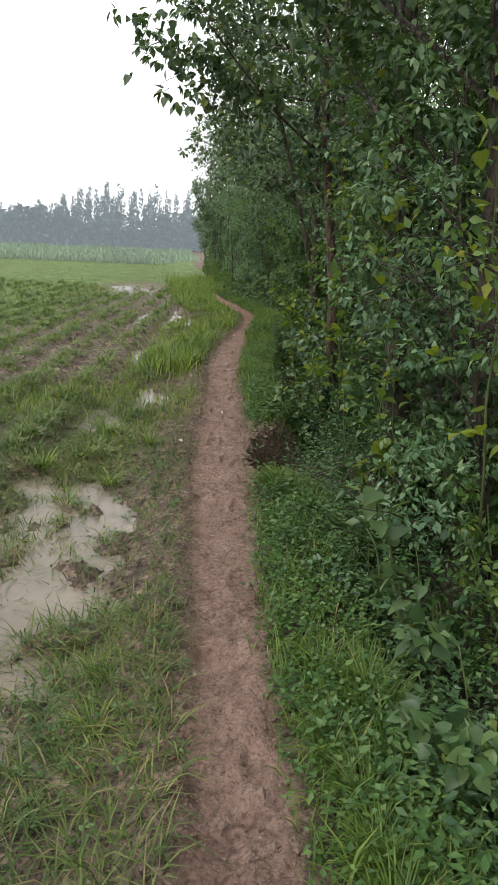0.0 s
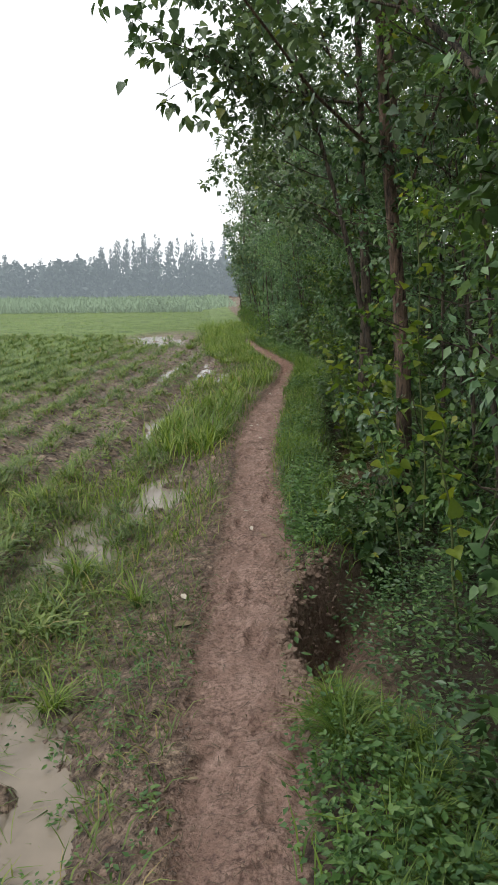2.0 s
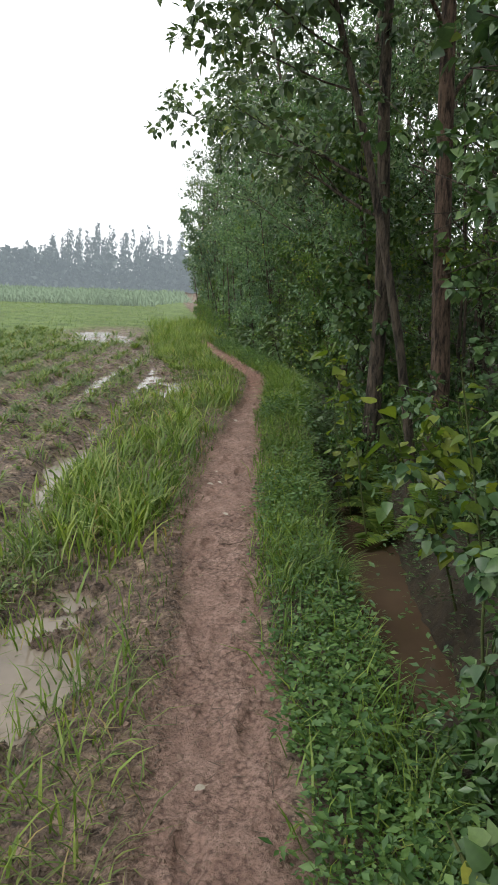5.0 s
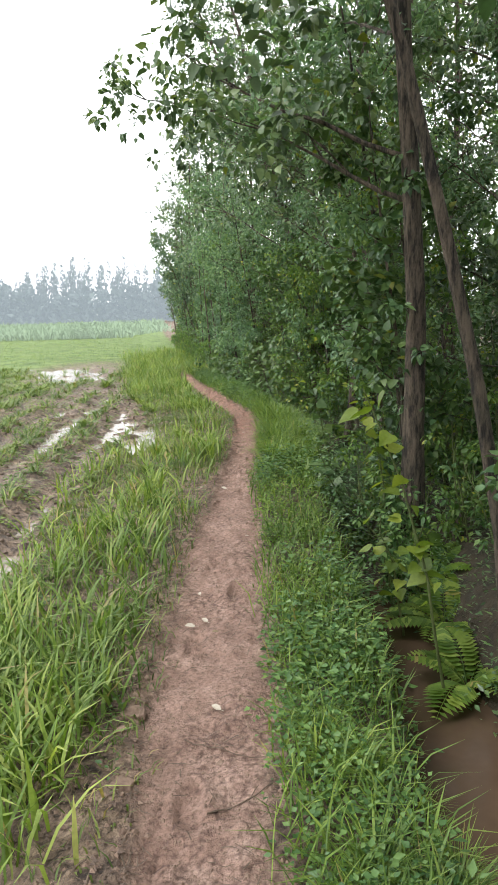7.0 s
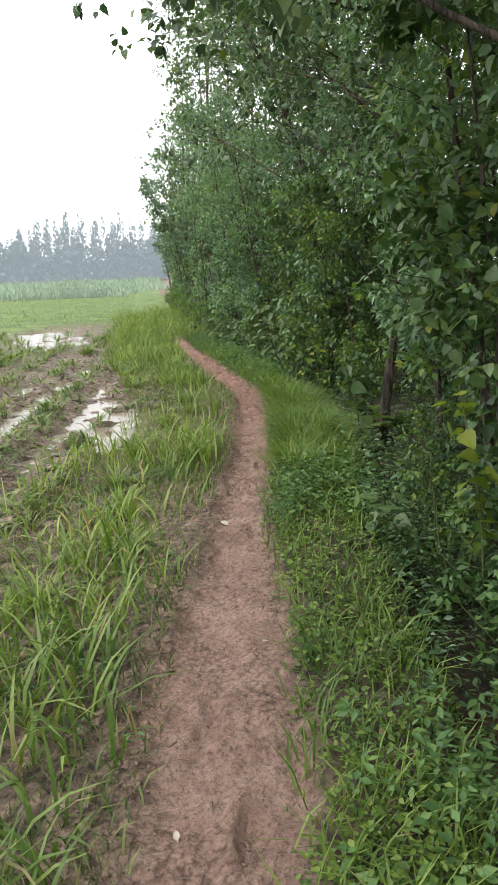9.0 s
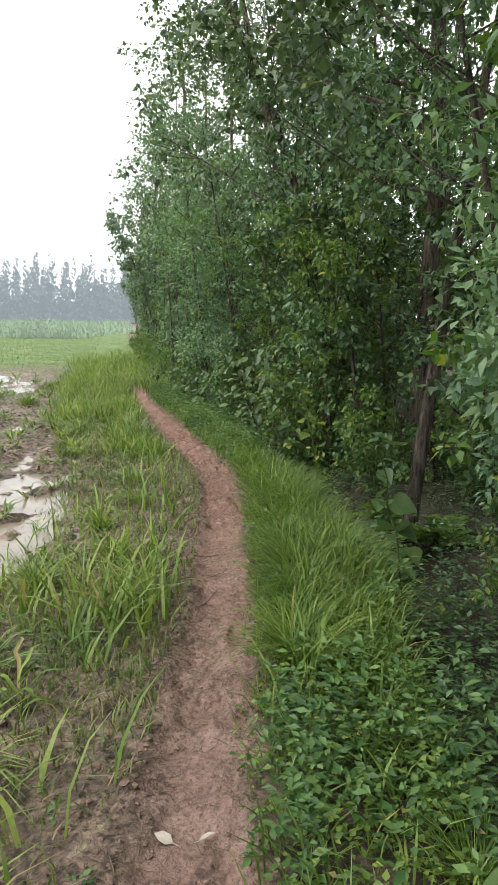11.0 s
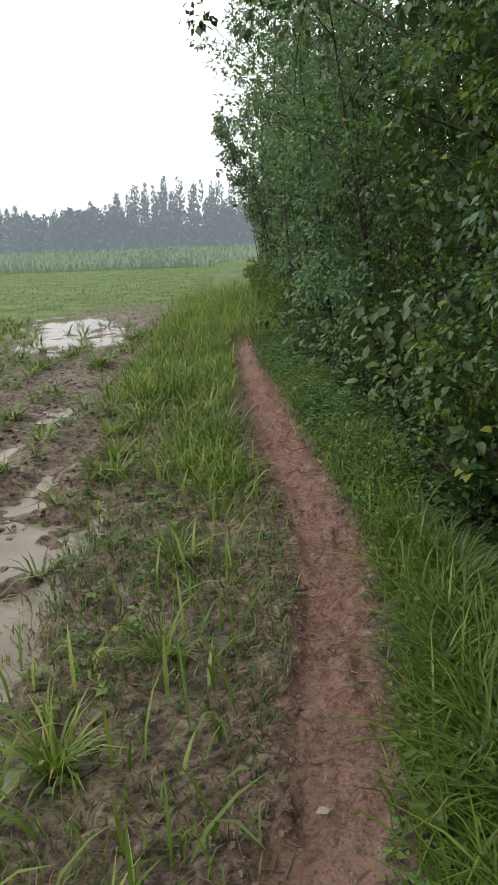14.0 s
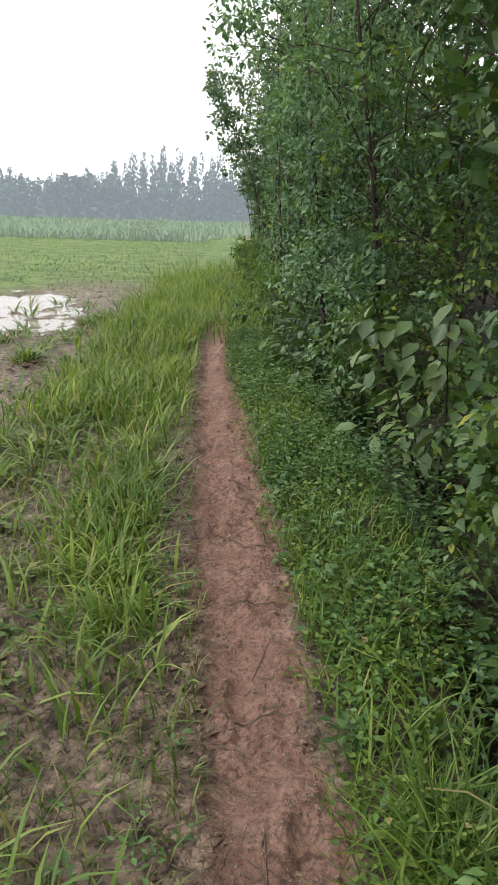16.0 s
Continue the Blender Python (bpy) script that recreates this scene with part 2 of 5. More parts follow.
DRY_LEAF = plain_material("dry_leaf", (0.16, 0.12, 0.07), (0.28, 0.22, 0.13), 40)
YELLOW_LEAF = plain_material("yellow_leaf", (0.5, 0.36, 0.03), (0.6, 0.46, 0.06), 40, 0.5)
WET_CLOD = plain_material("wet_clod", (0.06, 0.038, 0.028), (0.17, 0.115, 0.085), 40, 0.6, 0.8)
CLOD = plain_material("clod", (0.12, 0.078, 0.058), (0.26, 0.18, 0.135), 40, 0.9, 0.8)
# Haze over far woods, crops and field bushes: pale emission added to their colour.
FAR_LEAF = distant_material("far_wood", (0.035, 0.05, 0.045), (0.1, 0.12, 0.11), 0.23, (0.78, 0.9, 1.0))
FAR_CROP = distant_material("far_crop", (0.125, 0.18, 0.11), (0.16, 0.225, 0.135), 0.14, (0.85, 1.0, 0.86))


# ---- the lie of the land ----
def soft(a, b, v):
    s = np.clip((v - a) / (b - a), 0, 1)
    return s * s * (3 - 2 * s)


def lattice(x, y, seed=0):
    """Smooth value noise between 0 and 1."""
    xi, yi = np.floor(x), np.floor(y)
    fx, fy = x - xi, y - yi
    fx, fy = fx * fx * (3 - 2 * fx), fy * fy * (3 - 2 * fy)

    def h(a, b):
        v = np.sin(a * 127.1 + b * 311.7 + seed * 74.7) * 43758.5453
        return v - np.floor(v)

    return (h(xi, yi) * (1 - fx) + h(xi + 1, yi) * fx) * (1 - fy) + (h(xi, yi + 1) * (1 - fx) + h(xi + 1, yi + 1) * fx) * fy


def fbm(x, y, scale, seed=0, octaves=4):
    v, a, tot = 0, 1.0, 0
    for k in range(octaves):
        v = v + a * lattice(x * scale * 2 ** k, y * scale * 2 ** k, seed + k)
        tot += a
        a *= 0.55
    return v / tot


LEVEL_Y = [-20, 0, 6, 15, 20, 30, 60]
LEVEL_Z = [-0.15, -0.16, -0.27, -0.27, -0.34, -0.37, -0.37]
LINE_Y = [-20, 1.6, 3.0, 3.7, 6.1, 8.5, 10.1, 10.7, 11.7, 13, 14.7, 15.4, 16.2, 17.7, 18.4, 19.1, 20, 21.5, 23.3, 25.3, 27.6, 36, 60, 140]
LINE_X = [0.07, 0.07, -0.02, -0.06, -0.16, -0.18, -0.25, -0.24, -0.2, -0.15, -0.05, 0.0, 0.11, 0.17, 0.215, 0.185, 0.12, -0.18, -0.48, -0.82, -1.1, -2.2, -4.8, -12]
HALF_Y = [0, 2, 4, 6, 8, 9.5, 10.1, 11.7, 13, 14.2, 15, 19, 21.5, 23.3, 25.3, 30, 60]
HALF_W = [0.15, 0.15, 0.18, 0.24, 0.22, 0.19, 0.23, 0.24, 0.22, 0.17, 0.14, 0.15, 0.18, 0.17, 0.12, 0.10, 0.08]


def smoothed(y, ys, vs):
    """The broken line through the stations, rounded off."""
    y = np.asarray(y, float)
    return sum(np.interp(y + d, ys, vs) for d in (-0.5, -0.25, 0, 0.25, 0.5)) / 5


def level(y):
    return smoothed(y, LEVEL_Y, LEVEL_Z)


def line(y):
    return smoothed(y, LINE_Y, LINE_X)


def half(y):
    return smoothed(y, HALF_Y, HALF_W)


def bank(y):
    """How far right of the path's middle the ditch's edge lies."""
    y = np.asarray(y, float)
    e = half(y) + np.interp(y, [8, 9.5, 13, 14.5, 17, 18.6, 20, 21], [0.52, 0.5, 0.5, 0.62, 0.62, 0.46, 0.48, 0.62]) + 0.14 * (lattice(y * 0.7, y * 0 + 3.3, 5) - 0.5)
    e = e - (e - half(y) - 0.02) * np.exp(-(((y - 6.1) / 0.85) ** 4))
    return e


WATER_DROP = 0.135


def land(x, y):
    """Height of the ground, and the masks: track, turf, leaf mould with painted shade, wet."""
    x, y = np.asarray(x, float), np.asarray(y, float)
    base, u, hw = level(y), x - line(y), half(y)
    wob = (fbm(x, y, 2.2, 2) - 0.5) * 0.2 + (fbm(x, y, 12, 3, 3) - 0.5) * 0.09
    near = soft(70, 30, y) * soft(-30, -12, x)
    rough = (fbm(x, y, 6, 11) - 0.5) * 0.05 + (fbm(x, y, 22, 17, 3) - 0.5) * 0.025
    track = soft(np.where(u < 0, 1.5, 1.2), 0.85, np.abs(u + wob) / hw) * soft(28.8, 27.2, y)
    z = base + rough * (1 - 0.55 * track) * (0.3 + 0.7 * near)
    z = z - 0.02 * track + 0.012 * np.sin(u / hw * 2.5) * track
    z = z + ((fbm(x, y, 9, 41, 3) - 0.5) * 0.035 + (fbm(x, y, 28, 43, 2) - 0.5) * 0.02) * track
    scuffed = soft(0.42, 0.58, fbm(x, y, 1.7, 45, 2))
    z = z + ((fbm(x, y, 34, 47, 2) - 0.5) * 0.034 * scuffed + (fbm(x, y, 15, 49, 2) - 0.5) * 0.03 * (0.35 + 0.65 * scuffed)) * np.maximum(track, soft(0.9, 0.2, np.abs(u)) * 0.6)
    stride = y / 0.62
    step = np.floor(stride)
    du = (u - (np.mod(step, 2) - 0.5) * 0.17 - (lattice(step * 3.7, step * 0 + 1.5, 9) - 0.5) * 0.1) / 0.05
    dv = (np.mod(stride, 1) - 0.5 - (lattice(step * 2.3, step * 0 + 4.5, 8) - 0.5) * 0.4) * 0.62 / 0.135
    foot = np.sqrt(du ** 2 + dv ** 2)
    z = z + (0.007 * np.exp(-(((foot - 1.25) / 0.3) ** 2)) - 0.02 * soft(1.1, 0.7, foot)) * track * (lattice(step * 1.9, step * 0 + 7.5, 4) > 0.35)
    # the field: lower, furrowed along the path, with hollows where water stands
    left = soft(-hw - 0.05, -hw - 0.55, u)
    z = z - 0.075 * left
    furrow = soft(-1.15, -1.6, u) * soft(3.5, 6, y) * soft(25, 20, y) * soft(-7, -4.5, x)
    warp = (fbm(x, y, 0.8, 61) - 0.5) * 0.5
    z = z + furrow * (0.045 * np.sin((x + 0.02 * y + warp) * 2 * math.pi / 0.66) + (fbm(x, y, 7, 63) - 0.5) * 0.11 + 0.012)
    z = z + left * (fbm(x, y, 16, 67, 3) - 0.5) * 0.045 * near
    pools = (np.exp(-(((x + 1.12 + 0.2 * np.sin(y * 1.3)) / 0.62) ** 2)) * soft(6.2, 5.0, y) * 1.25
             + np.exp(-(((x + 1.35) / 0.34) ** 2 + ((y - 7.9) / 0.9) ** 2))
             + 1.2 * np.exp(-(((x + 1.05) / 0.3) ** 2 + ((y - 8.9) / 0.6) ** 2))
             + 0.9 * np.exp(-(((x + 1.0) / 0.22) ** 2 + ((y - 9.7) / 0.6) ** 2))
             + np.exp(-(((x + 1.7) / 0.2) ** 2 + ((y - 12.3) / 1.6) ** 2))
             + np.exp(-(((x + 1.55) / 0.3) ** 2 + ((y - 19.2) / 1.3) ** 2))
             + np.exp(-(((x + 1.35) / 0.35) ** 2 + ((y - 17.6) / 0.9) ** 2))
             + 1.2 * np.exp(-(((x + 4.9 + (y - 30) * 0.22) / 1.5) ** 2 + ((y - 30.2) / 3.4) ** 4))
             + 0.9 * np.exp(-(((x + 2.7) / 0.35) ** 2 + ((y - 20.0) / 2.4) ** 2)))
    marsh = soft(-0.72, -1.0, u + (fbm(x, y, 1.3, 33) - 0.5) * 0.6) * soft(-4.6, -3.2, u) * (soft(4.5, 5.5, y) * soft(9.5, 8, y) * 0.8 + soft(15.5, 17, y) * soft(28, 25.5, y))
    z = z - 0.04 * marsh * (0.1 + 1.1 * fbm(x, y, 1.6, 37)) + marsh * (fbm(x, y, 8, 39, 3) - 0.5) * 0.06
    z = z - 0.1 * pools * left * (0.1 + 1.5 * fbm(x, y, 2.6, 23)) + pools * left * (fbm(x, y, 6, 29, 4) - 0.48) * 0.2
    # the bank, the ditch and the floor of the wood
    e = bank(y) + (fbm(x, y, 4, 31) - 0.5) * 0.1
    right = soft(hw, hw + 0.25, u) * soft(e, e - 0.15, u)
    z = z + 0.03 * right
    down = soft(e - 0.04, e + 0.24, u)
    up = soft(e + 0.5, e + 1.0, u)
    deep = 0.36 + 0.2 * soft(8.6, 9.6, y) + 0.26 * np.exp(-(((y - 6.1) / 0.9) ** 4)) * soft(e + 0.5, e + 0.2, u) - 0.16 * soft(12.9, 13.6, y) * soft(17.2, 16.6, y) - 0.18 * soft(20.0, 20.7, y)
    z = z - deep * down * (1 - 0.85 * up) * soft(45, 34, y)
    litter_shade = down * soft(48, 38, y)
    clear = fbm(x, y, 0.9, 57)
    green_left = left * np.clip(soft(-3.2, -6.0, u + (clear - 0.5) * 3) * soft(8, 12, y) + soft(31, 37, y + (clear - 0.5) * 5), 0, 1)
    # Runs on under the bank grass: dark colour for shadow between the blades.
    litter_shade = np.maximum(litter_shade, 0.75 * soft(hw, hw + 0.12, u) * soft(36, 28, y))
    broken = np.exp(-(((y - 6.1) / 1.0) ** 4)) * soft(e - 0.15, e, u) * soft(e + 0.6, e + 0.3, u)
    track = np.maximum(track, 0.7 * broken)
    litter_shade = litter_shade * (1 - 0.92 * np.exp(-(((y - 6.1) / 1.0) ** 4)) * soft(e + 0.75, e + 0.35, u))
    turf = np.clip(green_left, 0, 1) * (1 - track)
    turf = np.maximum(turf, soft(32, 40, y) * (1 - down))
    wet = left * (0.35 + 0.65 * soft(0.05, -0.02, z - (base - WATER_DROP))) * (1 - turf)
    return z, track, turf, litter_shade, wet


def height(x, y):
    return land(x, y)[0]


def np_mesh(name, verts, faces, material, smooth=True):
    me = bpy.data.meshes.new(name)
    k = faces.shape[1]
    me.vertices.add(len(verts))
    me.vertices.foreach_set("co", np.ascontiguousarray(verts, np.float32).ravel())
    me.loops.add(faces.size)
    me.loops.foreach_set("vertex_index", np.ascontiguousarray(faces, np.int32).ravel())
    me.polygons.add(len(faces))
    me.polygons.foreach_set("loop_start", np.arange(0, faces.size, k, dtype=np.int32))
    me.polygons.foreach_set("loop_total", np.full(len(faces), k, np.int32))
    me.polygons.foreach_set("use_smooth", np.full(len(faces), smooth))
    me.update(calc_edges=True)
    me.materials.append(material)
    return me


def part(name, mesh, parent, label="", m=None):
    ob = new(name, mesh)
    ob.parent = parent
    if m is not None:
        ob.matrix_basis = m
    if label:
        tagged(ob, label)
    return ob


def steps(spans):
    out = []
    for a, b, n in spans:
        out += list(np.linspace(a, b, n, endpoint=False))
    return np.array(out + [spans[-1][1]])


def build_ground():
    xs = steps([(-500, -60, 14), (-60, -12, 24), (-12, -4, 44), (-4, -1.1, 50), (-1.1, 0.75, 116), (0.75, 1.4, 30), (1.4, 6, 24), (6, 60, 12), (60, 500, 8)])
    ys = steps([(-60, -4, 10), (-4, 1, 12), (1, 13, 330), (13, 24, 300), (24, 40, 130), (40, 80, 40), (80, 200, 20), (200, 900, 12)])
    gx, gy = np.meshgrid(xs, ys)
    z, track, turf, litter_shade, wet = land(gx, gy)
    verts = np.stack([gx, gy, z], -1).reshape(-1, 3)
    nx, ny = len(xs), len(ys)
    i = (np.arange(ny - 1)[:, None] * nx + np.arange(nx - 1)[None, :]).ravel()
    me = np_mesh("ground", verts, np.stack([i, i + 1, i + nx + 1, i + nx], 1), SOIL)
    for key, v in (("track", track), ("turf", turf), ("litter_shade", litter_shade), ("wet", wet), ("clay", soft(15, 19, gy))):
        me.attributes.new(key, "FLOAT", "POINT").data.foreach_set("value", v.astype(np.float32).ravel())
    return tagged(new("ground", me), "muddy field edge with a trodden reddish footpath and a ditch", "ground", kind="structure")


def build_water():
    xs, ys = np.linspace(-9.5, -0.3, 12), np.linspace(-4, 40, 60)
    gx, gy = np.meshgrid(xs, ys)
    v = np.stack([gx, gy, level(gy) - WATER_DROP], -1).reshape(-1, 3)
    nx = len(xs)
    i = (np.arange(len(ys) - 1)[:, None] * nx + np.arange(nx - 1)[None, :]).ravel()
    tagged(new("water_field", np_mesh("water_field", v, np.stack([i, i + 1, i + nx + 1, i + nx], 1), FIELD_WATER)),
           "shallow cloudy rainwater standing in the muddy field", "puddle", kind="structure")
    ys = np.linspace(8.9, 20.6, 46)
    c = line(ys) + bank(ys)
    v = np.concatenate([np.stack([c - 0.1, ys, level(ys) - 0.47], 1), np.stack([c + 1.3, ys, level(ys) - 0.47], 1)])
    i = np.arange(len(ys) - 1)
    tagged(new("water_ditch", np_mesh("water_ditch", v, np.stack([i, i + len(ys), i + len(ys) + 1, i + 1], 1), DITCH_WATER)),
           "still brown muddy water in the ditch beside the path", "ditch water", kind="structure")


build_ground()
build_water()


# ---- plants ----
rng = np.random.default_rng(7)
HEART = (np.array([(0, 0, 0), (0.36, 0.1, 0.05), (0.32, 0.48, 0.1), (0, 1, -0.06), (-0.32, 0.48, 0.1), (-0.36, 0.1, 0.05)]),
         np.array([(0, 1, 2), (0, 2, 3), (0, 3, 4), (0, 4, 5)]))
OVAL = (np.array([(0, 0, 0), (0.26, 0.3, 0.06), (0.24, 0.68, 0.06), (0, 1, -0.08), (-0.24, 0.68, 0.06), (-0.26, 0.3, 0.06)]),
        np.array([(0, 1, 2), (0, 2, 3), (0, 3, 4), (0, 4, 5)]))
BIG_LEAF = (np.array([(0, 0.35, -0.04), (0, 0, 0), (0.2, -0.06, 0.03), (0.42, 0.07, 0.06), (0.46, 0.3, 0.08), (0.29, 0.6, 0.05), (0.12, 0.85, -0.02), (0, 1, -0.1),
                      (-0.12, 0.85, -0.02), (-0.29, 0.6, 0.05), (-0.46, 0.3, 0.08), (-0.42, 0.07, 0.06), (-0.2, -0.06, 0.03)]),
            np.array([(0, k, k % 12 + 1) for k in range(1, 13)]))
KITE = (np.array([(0, 0, 0), (0.34, 0.34, 0.08), (0, 1, -0.06), (-0.34, 0.34, 0.08)]), np.array([(0, 1, 2), (0, 2, 3)]))
LANCE = (np.array([(0, 0, 0), (0.24, 0.42, 0.06), (0, 1, -0.05), (-0.24, 0.42, 0.06)]), np.array([(0, 1, 2), (0, 2, 3)]))


HERB = (np.array([(0, 0, 0), (0.15, 0.4, 0.05), (0, 1, -0.08), (-0.15, 0.4, 0.05)]), np.array([(0, 1, 2), (0, 2, 3)]))


def unit(v):
    return v / np.maximum(np.linalg.norm(v, axis=-1, keepdims=True), 1e-9)


def leaves(template, pos, way, nrm, size):
    """Copies of one leaf: each starts at pos, points along way, faces about nrm."""
    tv, tf = template
    way = unit(way)
    side = unit(np.cross(way, nrm))
    nrm = np.cross(side, way)
    size = np.asarray(size).reshape(-1, 1, 1)
    v = pos[:, None, :] + size * (tv[None, :, 0:1] * side[:, None, :] + tv[None, :, 1:2] * way[:, None, :] + tv[None, :, 2:3] * nrm[:, None, :])
    f = tf[None] + (np.arange(len(pos)) * len(tv))[:, None, None]
    return v.reshape(-1, 3), f.reshape(-1, 3)


def joined(chunks):
    vs, fs, k = [], [], 0
    for v, f in chunks:
        vs.append(v)
        fs.append(f + k)
        k += len(v)
    return np.concatenate(vs), np.concatenate(fs)


def blades(x, y, z, length, width, heading, lean, droop, levels=(0, 0.35, 0.7, 1.0)):
    """Grass blades: narrow strips that rise, lean and bend over."""
    n, k = len(x), len(levels) - 1
    s = np.array(levels)
    dx, dy = np.cos(heading), np.sin(heading)
    out = length[:, None] * (lean[:, None] * s + droop[:, None] * s ** 2.2)
    up = length[:, None] * (s * (1 - 0.25 * lean[:, None]) - 0.62 * droop[:, None] * s ** 2.6)
    cx, cy, cz = x[:, None] + dx[:, None] * out, y[:, None] + dy[:, None] * out, z[:, None] + up
    w = width[:, None] * np.array([0.75, 1.0, 0.7])[:k] / 2
    tw = heading + rng.uniform(1.1, 2.0, n)
    px, py = np.cos(tw)[:, None] * w, np.sin(tw)[:, None] * w
    v = np.empty((n, 2 * k + 1, 3))
    v[:, 0:2 * k:2] = np.stack([cx[:, :k] + px, cy[:, :k] + py, cz[:, :k]], -1)
    v[:, 1:2 * k:2] = np.stack([cx[:, :k] - px, cy[:, :k] - py, cz[:, :k]], -1)
    v[:, 2 * k] = np.stack([cx[:, k], cy[:, k], cz[:, k]], -1)
    t = np.array([q for a in range(0, 2 * k - 2, 2) for q in ((a, a + 1, a + 3), (a, a + 3, a + 2))] + [(2 * k - 2, 2 * k - 1, 2 * k)])
    f = t[None] + (np.arange(n) * (2 * k + 1))[:, None, None]
    return v.reshape(-1, 3), f.reshape(-1, 3)


SHORT = (0, 0.55, 1.0)


def tube(points, radii, sides=7):
    """A tapered tube along a line of points."""
    p, r = np.array(points, float), np.array(radii, float)
    t = unit(np.gradient(p, axis=0))
    ref = np.where(np.abs(t[:, 2:3]) > 0.9, np.array([[1.0, 0, 0]]), np.array([[0, 0, 1.0]]))
    a = unit(np.cross(t, ref))
    b = np.cross(t, a)
    ang = np.arange(sides) * 2 * math.pi / sides
    v = p[:, None] + r[:, None, None] * (np.cos(ang)[None, :, None] * a[:, None] + np.sin(ang)[None, :, None] * b[:, None])
    n = len(p)
    i = np.arange(n - 1)[:, None] * sides
    j, k = np.arange(sides)[None], (np.arange(sides)[None] + 1) % sides
    f = np.stack([np.concatenate([(i + j).ravel(), (i + j).ravel()]), np.concatenate([(i + k).ravel(), (i + sides + k).ravel()]),
                  np.concatenate([(i + sides + k).ravel(), (i + sides + j).ravel()])], 1)
    return v.reshape(-1, 3), f


def bent(start, way, length, n, sag=0.0, wobble=0.06, g=None):
    """Points of a crooked branch."""
    g = g or rng
    pts, d = [np.array(start, float)], unit(np.array(way, float))
    for _ in range(n):
        d = unit(d + g.normal(0, wobble, 3) + np.array([0, 0, sag]))
        pts.append(pts[-1] + d * length / n)
    return np.array(pts)


def clear(x, y, z, loose=0.0):
    """Where branches of the wood may reach: nothing hangs into the way, little over the field; ragged, thinning outwards."""
    up, u = z - level(y), x - line(y)
    low = np.interp(y, [0, 9, 10, 13, 14, 15.5, 16.5, 19.6, 20.2, 21, 26], [0.5, 0.55, 0.95, 0.9, 0.7, 0.75, 1.15, 1.05, 0.7, 0.6, 0.5])
    near = np.where(up < 1.9, low, np.interp(up, [1.9, 2.5, 3.1, 3.8, 5, 8], [0.5, 0.2, -0.35, -1.0, -1.5, -1.7]) + np.maximum(low - 0.55, 0) * np.interp(up, [1.9, 3], [1, 0]))
    far = np.interp(up, [0, 1.0, 2.5, 4.0, 4.9, 9], [0.85, 0.8, 0.8, 0.9, 1.3, 1.5])
    near = near + np.interp(y, [6.5, 8.5, 12.5, 14], [0, 0.5, 0.5, 0]) * np.interp(up, [2.9, 3.6], [0, 1])
    k = soft(26, 30, y)
    ragged = (fbm(y + 31, z, 0.45, 87, 2) - 0.45) * np.interp(up, [0.8, 2.5], [0.6, 2.7]) + (fbm(y, z + 7, 2.3, 88, 2) - 0.5) * np.interp(up, [0.5, 2.5], [0.25, 0.7])
    return u > near * (1 - k) + far * k + ragged + loose


def twig_leaves(pts, n, spread, template, size, g, hang=0.35, at=None, clump=24):
    """Leaves gathered in dense clumps along a branch, with gaps between the clumps."""
    m = max(2, n // clump)
    k = g.integers(1, len(pts), m)
    f = g.uniform(0, 1, (m, 1))
    centre = pts[k - 1] * (1 - f) + pts[k] * f + g.normal(0, spread * 0.72, (m, 3)) * np.array([1, 1, 0.75])
    own = g.integers(0, m, n)
    shell = unit(g.normal(0, 1, (n, 3)))
    reach = spread * 0.46 * g.uniform(0.5, 1.25, m)[own] * g.uniform(0.2, 1.0, n) ** 0.5
    pos = centre[own] + shell * reach[:, None] * np.array([1.1, 1.1, 0.75])
    if at is not None:
        c, w = centre + np.array(at), pos + np.array(at)
        ok = clear(c[:, 0], c[:, 1], c[:, 2], np.abs(g.normal(0, 0.22, m)))[own] & clear(w[:, 0], w[:, 1], w[:, 2], -0.1)
        pos, shell, n = pos[ok], shell[ok], int(ok.sum())
    way = unit(shell * 0.8 + g.normal(0, 0.5, (n, 3)) - np.array([0, 0, hang]))
    nrm = unit(shell * 0.65 + g.normal(0, 0.35, (n, 3)) + np.array([-0.15, -0.1, 0.8]))
    return leaves(template, pos, way, nrm, size * g.uniform(0.55, 1.15, n))


